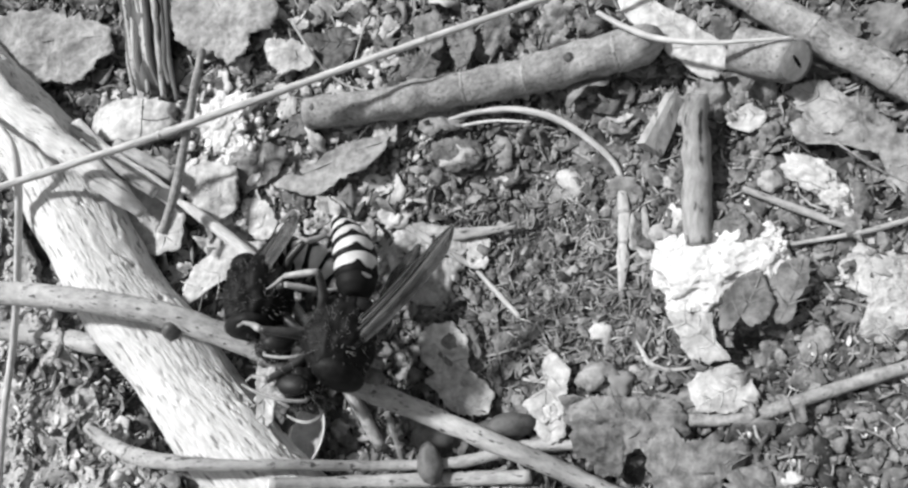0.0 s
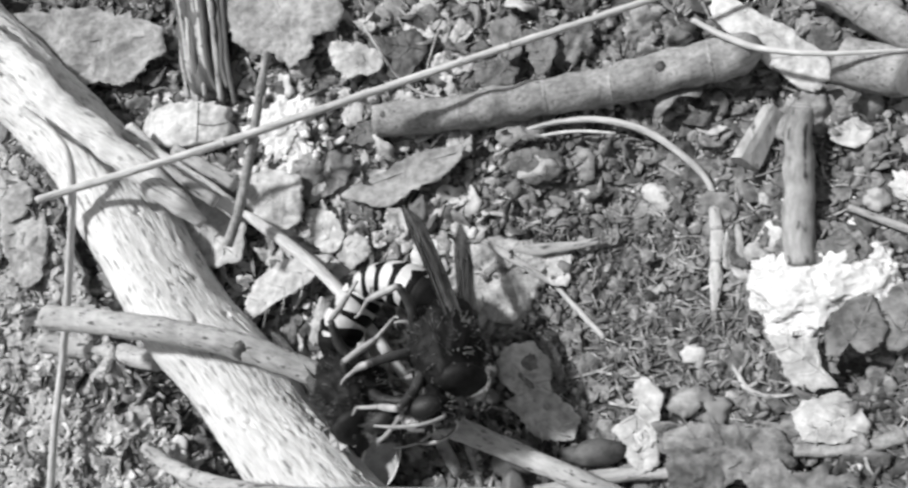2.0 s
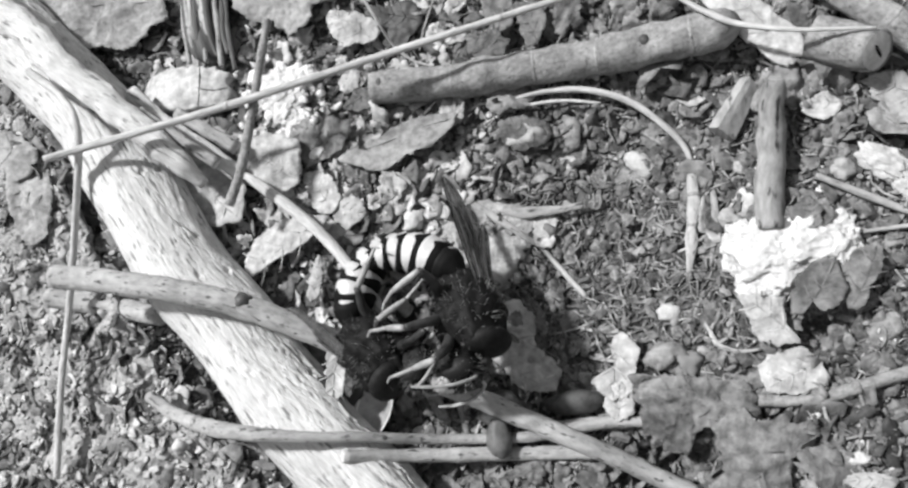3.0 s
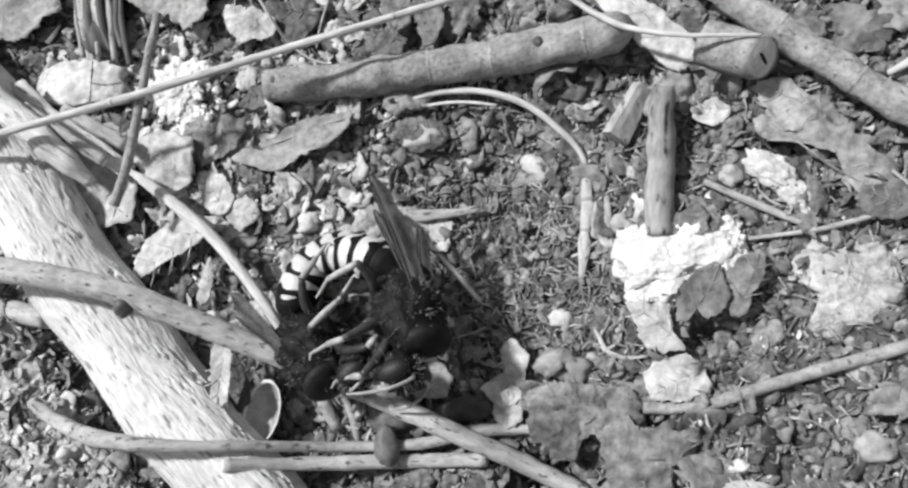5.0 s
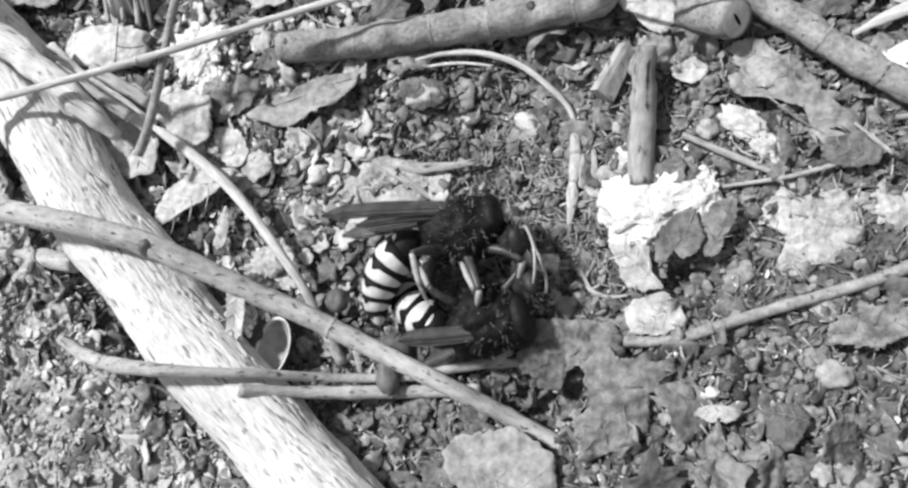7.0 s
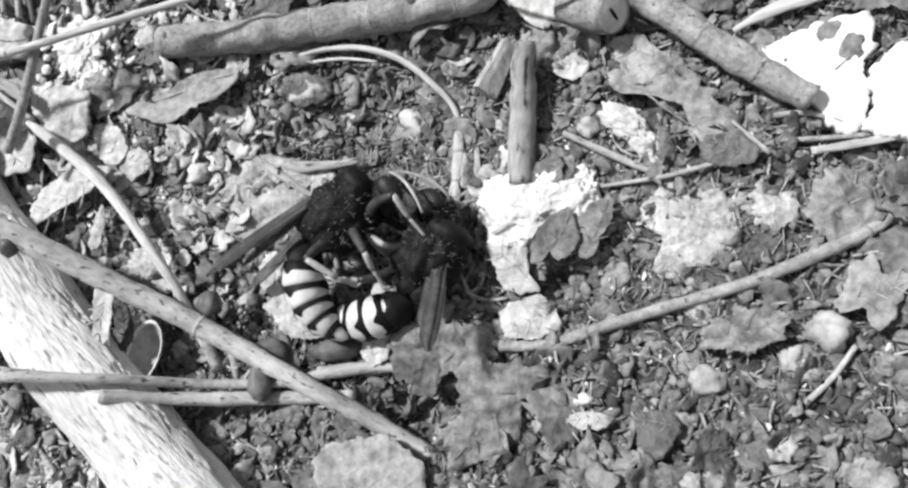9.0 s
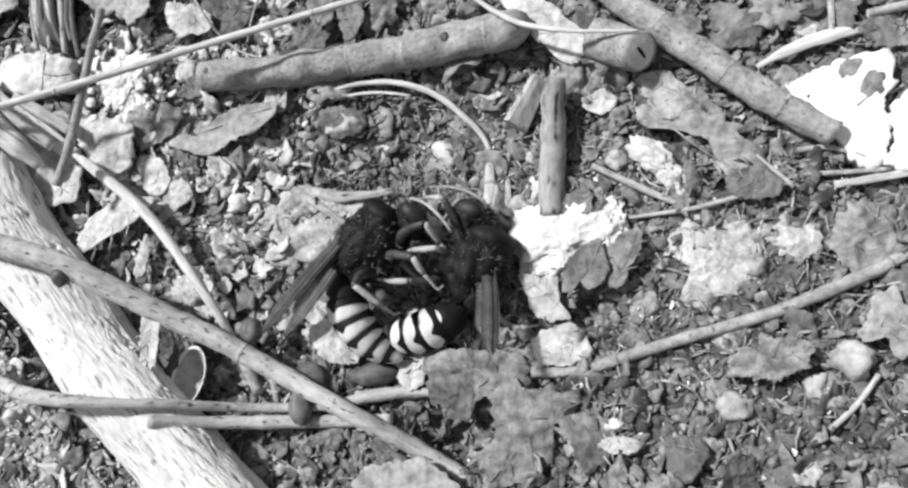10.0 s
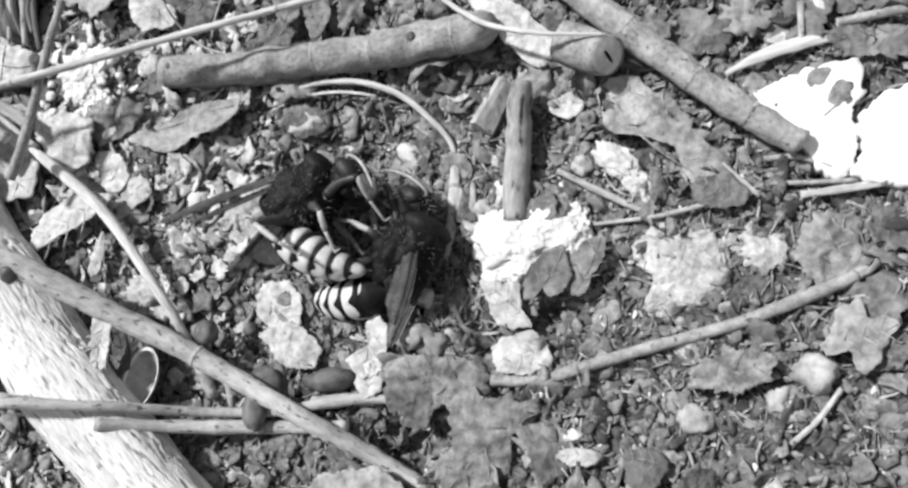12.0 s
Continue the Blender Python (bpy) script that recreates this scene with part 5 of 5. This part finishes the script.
def tail_ring(k, proud=0.0, front=None, n=44, rows=10):
    """The skin of one ring of the abdomen, from its front backwards along -x, bent a little; front: how far back it reaches, by the angle round the body."""
    lo, hi = SEGMENTS[k], SEGMENTS[k + 1]
    last = k == len(SEGMENTS) - 2
    length = (hi - lo) * TAIL
    over = 0.0 if last else 0.10
    verts, faces = [], []
    for row in range(rows + 1):
        for j in range(n):
            a = 2 * math.pi * j / n
            u = row / rows * (1 + over) * (1.0 if front is None else front(a))
            s = min(1.0, lo + (hi - lo) * u)
            bend = radians(-13 * u)
            c = Vector((-length * u, 0, -length * u * math.sin(radians(6.5 * u))))
            r = girth(s) * (0.90 + 0.13 * min(1, u * 2.6) ** 0.7 - (0 if last else 0.10 * max(0, u - 0.97) * 10)) + proud
            out = Vector((math.sin(bend), 0, math.cos(bend)))
            verts.append(c + (Vector((0, 1, 0)) * math.sin(a) + out * math.cos(a) * 0.93) * r)
    for row in range(rows):
        for j in range(n):
            t = (j + 1) % n
            faces.append((row * n + j, row * n + t, (row + 1) * n + t, (row + 1) * n + j))
    if front is None:
        faces += [tuple(range(n - 1, -1, -1)), tuple(rows * n + j for j in range(n))]
    return verts, faces


def ellipsoid(centre, size, level=3, rough=0.03, seed=0.0, tip=0.0):
    return blob(centre, size, level, rough, seed, 2.0, Matrix.Rotation(radians(tip), 3, "Y"))


def limb(pts, sides=8):
    return tube(pts, sides, 0.5, 0.0)


def wing_blade(length, width, sweep):
    """A folded narrow wing with rounded tip and a slight twist, as a thin sheet."""
    verts, faces = [], []
    n, m = 26, 6
    for layer in (0.04, -0.04):
        for k in range(n + 1):
            u = k / n
            w = width * (0.35 + 0.65 * math.sin(math.pi * min(1, u * 0.62 + 0.12)) ** 0.8) * (1 - max(0, u - 0.82) ** 2 * 26) + 0.05
            for j in range(m + 1):
                v = j / m - 0.35
                verts.append(Vector((-length * u, sweep * u * u * length * 0.1 + v * w, 0.35 * math.sin(v * 9) * 0.4 + 0.8 * u * u + layer)))
    size = (n + 1) * (m + 1)
    for layer in (0, 1):
        o = layer * size
        for k in range(n):
            for j in range(m):
                q = (o + k * (m + 1) + j, o + k * (m + 1) + j + 1, o + (k + 1) * (m + 1) + j + 1, o + (k + 1) * (m + 1) + j)
                faces.append(q if layer else q[::-1])
    return verts, faces


def hornet(label, seed, span):
    """Head forward along x, back up along z; the thing's origin is the middle of the thorax."""
    ob = thing("hornet", (0, 0, 0), label, "hornet", "grappling hornets")
    ob.scale = (1.12, 1.12, 1.12)
    parts = {}
    th = part("thorax", ellipsoid((0, 0, 0), (5.3, 4.0, 4.1), 5, 0.16, seed), CHITIN, ob, "black rounded thorax")
    part("shoulder_plate", ellipsoid((3.8, 0, 1.1), (1.5, 3.5, 2.8), 3, 0.03, seed), BROWN, th, "brown collar plate")
    part("back_plate", ellipsoid((-3.8, 0, 1.9), (1.5, 2.4, 1.9), 3, 0.03, seed), BROWN, th)
    for k in range(440):
        rng = random.Random(seed * 100 + k)
        d = Vector((rng.uniform(-0.8, 0.9), rng.gauss(0, 1), rng.gauss(0, 1))).normalized()
        if k % 44 == 0:
            tuft_v, tuft_f = [], []
        p = Vector((d.x * 4.9, d.y * 3.7, d.z * 3.8))
        q = p + d * rng.uniform(0.5, 1.0) + Vector((rng.gauss(0, 0.3), rng.gauss(0, 0.3), rng.gauss(0, 0.3)))
        v, f, _ = tube([(*p, 0.05), (*q, 0.015)], 4, 2, 0)
        tuft_f += [tuple(i + len(tuft_v) for i in g) for g in f]
        tuft_v += v
        if k % 44 == 43:
            part("hair_tuft", (tuft_v, tuft_f), HAIR, th)
    head = part("head", ellipsoid((5.8, 0, -2.6), (2.2, 3.2, 2.7), 4, 0.22, seed), BROWN, ob, "brown head with pale face")
    part("face", ellipsoid((6.7, 0, -3.8), (1.1, 2.2, 2.1), 3, 0.05, seed), FACE, head, "pale face plate")
    for sgn in (-1, 1):
        part("eye", ellipsoid((6.3, sgn * 2.7, -2.2), (1.2, 0.95, 1.9), 3, 0.0), EYE, head, "dark kidney-shaped eye")
        part("mandible", limb([(6.0, sgn * 1.3, -4.2, 0.75), (6.4, sgn * 1.0, -5.1, 0.6), (6.4, sgn * 0.2, -5.8, 0.25)]), FACE, head, "pale toothed jaw")
        part("antenna", limb([(6.6, sgn * 0.9, -1.2, 0.24), (7.6, sgn * 1.8, -0.6, 0.2), (8.2, sgn * 3.2, -2.6, 0.2), (8.0, sgn * 4.2, -5.0, 0.2), (7.4, sgn * 4.6, -7.0, 0.12)]), LIMB_PALE, head, "bent pale brown feeler")
    tuft_v, tuft_f = [], []
    for k in range(280):
        rng = random.Random(seed * 300 + k)
        d = Vector((rng.uniform(-0.2, 1.0), rng.gauss(0, 0.8), rng.gauss(0, 0.9))).normalized()
        p = Vector((5.8 + d.x * 2.1, d.y * 3.2, -2.6 + d.z * 2.7))
        q = p + d * rng.uniform(0.4, 1.1) + Vector((rng.gauss(0, 0.2), rng.gauss(0, 0.2), rng.gauss(0, 0.2)))
        v, f, _ = tube([(*p, 0.05), (*q, 0.015)], 4, 2, 0)
        tuft_f += [tuple(i + len(tuft_v) for i in g) for g in f]
        tuft_v += v
    part("hair_tuft", (tuft_v, tuft_f), HAIR, head)
    part("waist", limb([(-4.0, 0, 0.2, 1.1), (-4.8, 0, 0.25, 0.6), (-5.4, 0, 0.3, 0.9)]), CHITIN, ob)
    parts["rings"] = []
    for k in range(6):
        ring = part("abdomen_ring", tail_ring(k), BAND, ob, "pale abdomen ring with a black band")
        share = (0.84, 0.30, 0.27, 0.26, 0.26, 0.30)[k]

        def edge(a, share=share, k=k):
            # wavy rear edge: a point on the back, a lobe on each flank, broad on the belly
            b = (a + math.pi) % (2 * math.pi) - math.pi
            e = share * (1 + 0.12 * math.sin(3 * b))
            e += 0.30 * math.exp(-((b / 0.17) ** 2)) + 0.24 * (math.exp(-(((b - 1.0) / 0.20) ** 2)) + math.exp(-(((b + 1.0) / 0.20) ** 2)))
            e += 0.45 * math.exp(-(((abs(b) - math.pi) / 0.8) ** 2))
            return min(0.96, e)

        part("dark_band", tail_ring(k, 0.09, edge, 60, 14), CHITIN, ring, "black band with a pointed rear edge")
        parts["rings"].append(ring)
    tip = -(SEGMENTS[6] - SEGMENTS[5]) * TAIL
    part("sting", limb([(tip + 0.2, 0, -0.25, 0.28), (tip - 1.2, 0, -0.75, 0.05)], 6), BROWN, parts["rings"][5], "short dark sting")
    parts["limbs"] = []
    for sgn in (-1, 1):
        for k, (x0, knee, foot) in enumerate(((2.4, (3.2, 4.2, -4.6), (4.4, 2.0, -9.4)),
                                                 (0.0, (0.6, 5.6, -3.4), (0.2, 3.6, -9.0)),
                                                 (-2.4, (-2.6, 5.8, -3.0), (-5.4, 4.4, -8.4)))):
            rng = random.Random(seed * 10 + k * 3 + sgn)
            at = Vector((x0, sgn * 1.6, -2.4))
            j = lambda s: rng.gauss(0, s)  # noqa: E731
            kn = Vector((knee[0] + j(0.8), sgn * (knee[1] - 1.6 + j(0.9)), knee[2] + 2.4 + j(0.9)))
            ft = Vector((foot[0] - x0 + j(1), sgn * (foot[1] - 1.6 + j(1.2)), foot[2] + 2.4 + j(0.8)))
            mid = kn + (ft - kn) * 0.55 + Vector((j(0.4), j(0.4), j(0.4)))
            leg = part("leg", limb([(0, 0, 0, 0.65), (*(kn * 0.5 + Vector((0, 0, 0.5))), 0.58), (*kn, 0.4)]), LIMB, ob, "bent brown leg with paler foot")
            part("shin", limb([(*kn, 0.34), (*((kn + mid) * 0.5), 0.42), (*mid, 0.3)]), LIMB_PALE, leg, "paler shin")
            part("foot", limb([(*mid, 0.24), (*((mid + ft) * 0.5), 0.22), (*ft, 0.18), (*(ft + Vector((0.7, sgn * 0.5, -0.2))), 0.1)]), LIMB_PALE, leg, "slender jointed foot")
            leg.location = at * MM
            parts["limbs"].append((leg, at))
    parts["wings"] = []
    for sgn in (-1, 1):
        for k, (length, width) in enumerate(((span, 2.1), (span * 0.68, 1.5))):
            wing = part("wing", wing_blade(length, width, sgn), WING, ob, "smoky brown folded wing")
            for v in (-0.30, 0.10):
                pts = []
                for q in range(6):
                    u = 0.03 + 0.9 * q / 5
                    pts.append((-length * u, sgn * u * u * length * 0.1 + v * width * 0.8 * (1 - 0.3 * u), 0.8 * u * u + 0.08, 0.09 - 0.05 * u))
                part("vein", limb(pts, 5), LIMB, wing, "dark wing vein")
            parts["wings"].append((wing, sgn, k))
    return ob, parts


HORNETS = [hornet("black and pale banded hornet locked with another", 3.0, 12.0), hornet("banded hornet with spread smoky wing, grappling", 8.0, 17.0)]

# the long twig shifts as the pair works against it: seconds, turn in degrees about its rest on the branch, slide in millimetres
NUDGE = [(0, 1.0, -0.5), (1.5, 1.0, -0.5), (2, 1.2, -2.0), (2.5, 1.5, -3.4), (2.7, 1.4, -3.2), (4.3, 0.0, -0.8), (5, 0.4, -0.5), (5.5, 0.2, -0.5), (6, -1.7, -1.5), (6.5, -1.5, -1.7), (8.5, -3.2, 0.6), (9, -3.4, 0.5), (12, -3.0, 0.0)]
# how each of the two lies: seconds, middle of the thorax in millimetres, heading from thorax to tail, dip of the head, roll on to its flank,
# fold at the waist, curl of the tail, spread of the wings
FIRST = [
    (0, -57.7, 17.1, 9.0, 96, -10, 50, 66, 110, -30),
    (0.4, -59.6, 17.1, 8.2, 94, -10, 45, 66, 110, -35),
    (1.0, -54.8, 17.2, 9.3, 88, -5, 30, 64, 110, -40),
    (1.5, -59.1, 17.8, 8.8, 92, -20, 92, 64, 60, -5),
    (2.0, -55.0, 7.3, 8.4, 128, -14, 86, 44, 68, 4),
    (2.5, -54.3, 7.1, 7.9, 136, -12, 85, 42, 70, 6),
    (2.7, -52.8, 6.7, 7.8, 138, -12, 85, 40, 70, 6),
    (4.3, -46.2, 5.7, 7.3, 143, -12, 85, 44, 70, 8),
    (4.5, -44.7, 5.0, 7.1, 144, -12, 85, 44, 70, 8),
    (5.0, -44.2, 7.4, 6.5, 136, -12, 80, 44, 70, 8),
    (5.5, -37.9, 4.8, 5.8, 142, -10, 85, 46, 74, 2),
    (6.0, -35.6, 3.7, 5.0, 157, -8, 75, 28, 70, 0),
    (6.5, -27.9, 3.4, 3.8, 190, 0, 70, 32, 75, -15),
    (8.5, -13.1, 6.9, 2.9, 208, 0, 62, 48, 35, 40),
    (9.0, -12.4, 12.0, 2.8, 243, 0, 75, 32, 60, 36),
    (9.5, -11.8, 13.9, 2.7, 241, 0, 75, 28, 60, 36),
    (10.0, -10.9, 15.1, 2.6, 251, 0, 75, 32, 60, 34),
    (10.5, -11.6, 14.8, 2.6, 250, 0, 68, 30, 50, 34),
    (11.0, -12.2, 17.0, 2.7, 263, 0, 66, 38, 45, 30),
    (11.5, -16.1, 13.5, 2.3, 247, 0, 64, 48, 40, 40),
    (12.0, -15.2, 17.7, 2.1, 242, 0, 62, 50, 35, 44),
]
SECOND = [
    (0, -44.3, 10.4, 12.1, 83, -20, 80, 10, 45, 44),
    (0.4, -43.8, 10.6, 11.3, 98, -20, 80, 2, 40, 60),
    (1.0, -40.9, 10.9, 12.8, 99, -20, 80, 4, 40, 60),
    (1.5, -38.9, 9.3, 11.4, 96, -22, 80, 12, 50, 48),
    (2.0, -42.1, 12.3, 10.9, 105, -14, 88, 32, 72, 4),
    (2.5, -42.5, 11.1, 10.5, 108, -14, 90, 32, 74, 14),
    (2.7, -40.7, 10.8, 10.4, 109, -14, 90, 30, 74, 14),
    (4.3, -33.6, 11.8, 10.0, 111, -15, 90, 30, 70, 10),
    (4.5, -32.4, 11.0, 9.8, 112, -15, 90, 28, 70, 10),
    (5.0, -31.2, 11.8, 9.2, 112, -15, 85, 30, 70, 10),
    (5.5, -26.3, 9.6, 8.3, 118, -10, 98, 30, 76, 6),
    (6.0, -27.7, 14.9, 7.5, 132, -8, 85, 28, 70, 12),
    (6.5, -25.7, 15.1, 6.3, 164, 0, 75, 20, 80, 12),
    (8.5, -23.8, 17.7, 5.4, 220, 0, 66, 22, 60, 16),
    (9.0, -24.0, 18.0, 5.3, 222, 0, 75, 30, 90, 6),
    (9.5, -23.8, 18.6, 5.2, 225, 0, 75, 22, 75, -2),
    (10.0, -25.4, 18.0, 5.1, 232, 0, 75, 38, 80, 2),
    (10.5, -28.1, 20.3, 5.1, 225, 0, 84, 66, 50, 14),
    (11.0, -26.8, 22.0, 5.2, 229, 0, 86, 78, 45, 20),
    (11.5, -28.4, 23.2, 4.8, 220, 0, 84, 68, 45, 18),
    (12.0, -29.7, 25.1, 4.6, 223, 0, 86, 94, 40, 18),
]


def motions():
    """The two hornets roll about each other, belly to belly with their tails locked; tails curl, legs and wings work; they push the long twig."""
    rest = Matrix.Translation(LONG_TWIG.location)
    pivot = pose(-80 * MM, 17 * MM, 14 * MM)
    walk(LONG_TWIG, [(t, pose(0, slide * MM, 0) @ pivot @ pose(0, 0, 0, 0, 0, a) @ pivot.inverted() @ rest) for t, a, slide in NUDGE])
    for n, ((ob, parts), rows) in enumerate(zip(HORNETS, (FIRST, SECOND))):
        side = -1 if n else 1
        poses, curls, spreads = [], [], []
        for t, x, y, z, heading, dip, roll, fold, curl, spread in rows:
            h, p, r = radians(heading), radians(dip), radians(roll + 3 * math.sin(t * 4.1 + n * 2))
            level, up = -Vector((math.cos(h), math.sin(h), 0.0)), Vector((0, 0, 1))
            ahead, up = level * math.cos(p) - up * math.sin(p), up * math.cos(p) + level * math.sin(p)
            back = Vector((-math.sin(h) * side, math.cos(h) * side, 0)) * math.sin(r) + up * math.cos(r)
            across = back.cross(ahead)
            m = Matrix((ahead, across, back)).transposed().to_4x4()
            m.translation = Vector((x, y, z)) * MM
            poses.append((t, m))
            curls.append((t, curl, fold))
            spreads.append((t, spread))
        walk(ob, poses)
        for k, ring in enumerate(parts["rings"]):
            turns = []
            for t, curl, fold in curls:
                p, a = tail_point(SEGMENTS[k], curl, fold)
                p = p + Vector((-5.0, 0, 0.3))
                # the middle of a ring follows the curl, its own bend taken off
                mid = tail_point(SEGMENTS[k + 1], curl, fold)[1]
                turns.append((t, pose(p.x * MM, 0, p.z * MM, 0, math.degrees((a + mid) / 2) + 6.5, 3 * math.sin(t * 2.1 + n * 3))))
            walk(ring, turns)
        for i, (leg, at) in enumerate(parts["limbs"]):
            walk(leg, [(t, pose(at.x * MM, at.y * MM, at.z * MM, 9 * math.sin(t * 5.3 + i * 1.9 + n), 8 * math.sin(t * 4.1 + i * 2.7), 12 * math.sin(t * 3.7 + i * 1.3 + n))) for t in [k * 0.5 for k in range(25)]])
        for wing, sgn, k in parts["wings"]:
            up = sgn == side
            base = pose((1.2 - 1.6 * k) * MM, sgn * 2.0 * MM, (2.6 - 0.3 * k) * MM)
            turns = []
            for q in range(49):
                t = q * 0.25
                lift = float(np.interp(t, [v[0] for v in spreads], [v[1] for v in spreads]))
                lift = lift - 2 * k if up else min(-7, lift) - 2 * k
                # the upper wings stand off the body, the under wings are pressed along it
                yaw = float(np.interp(t, (0, 6.5, 8.5, 12), (5, 5, 6, 8) if n else (5, 8, 9, 9))) if up else 4
                # the wings beat faster while the two roll over
                swing = 3 + float(np.interp(t, (0, 1.75, 2.25, 6, 6.75, 12), (3, 3, 9, 9, 0, 0)))
                turns.append((t, base @ pose(0, 0, 0, 0, lift + swing * math.sin(t * 6 + sgn + k), -sgn * (yaw + 3 * math.sin(t * 4.7 + sgn * 2 + k))) @ pose(0, 0, 0, -side * 54, 0, 0)))
            walk(wing, turns)


motions()
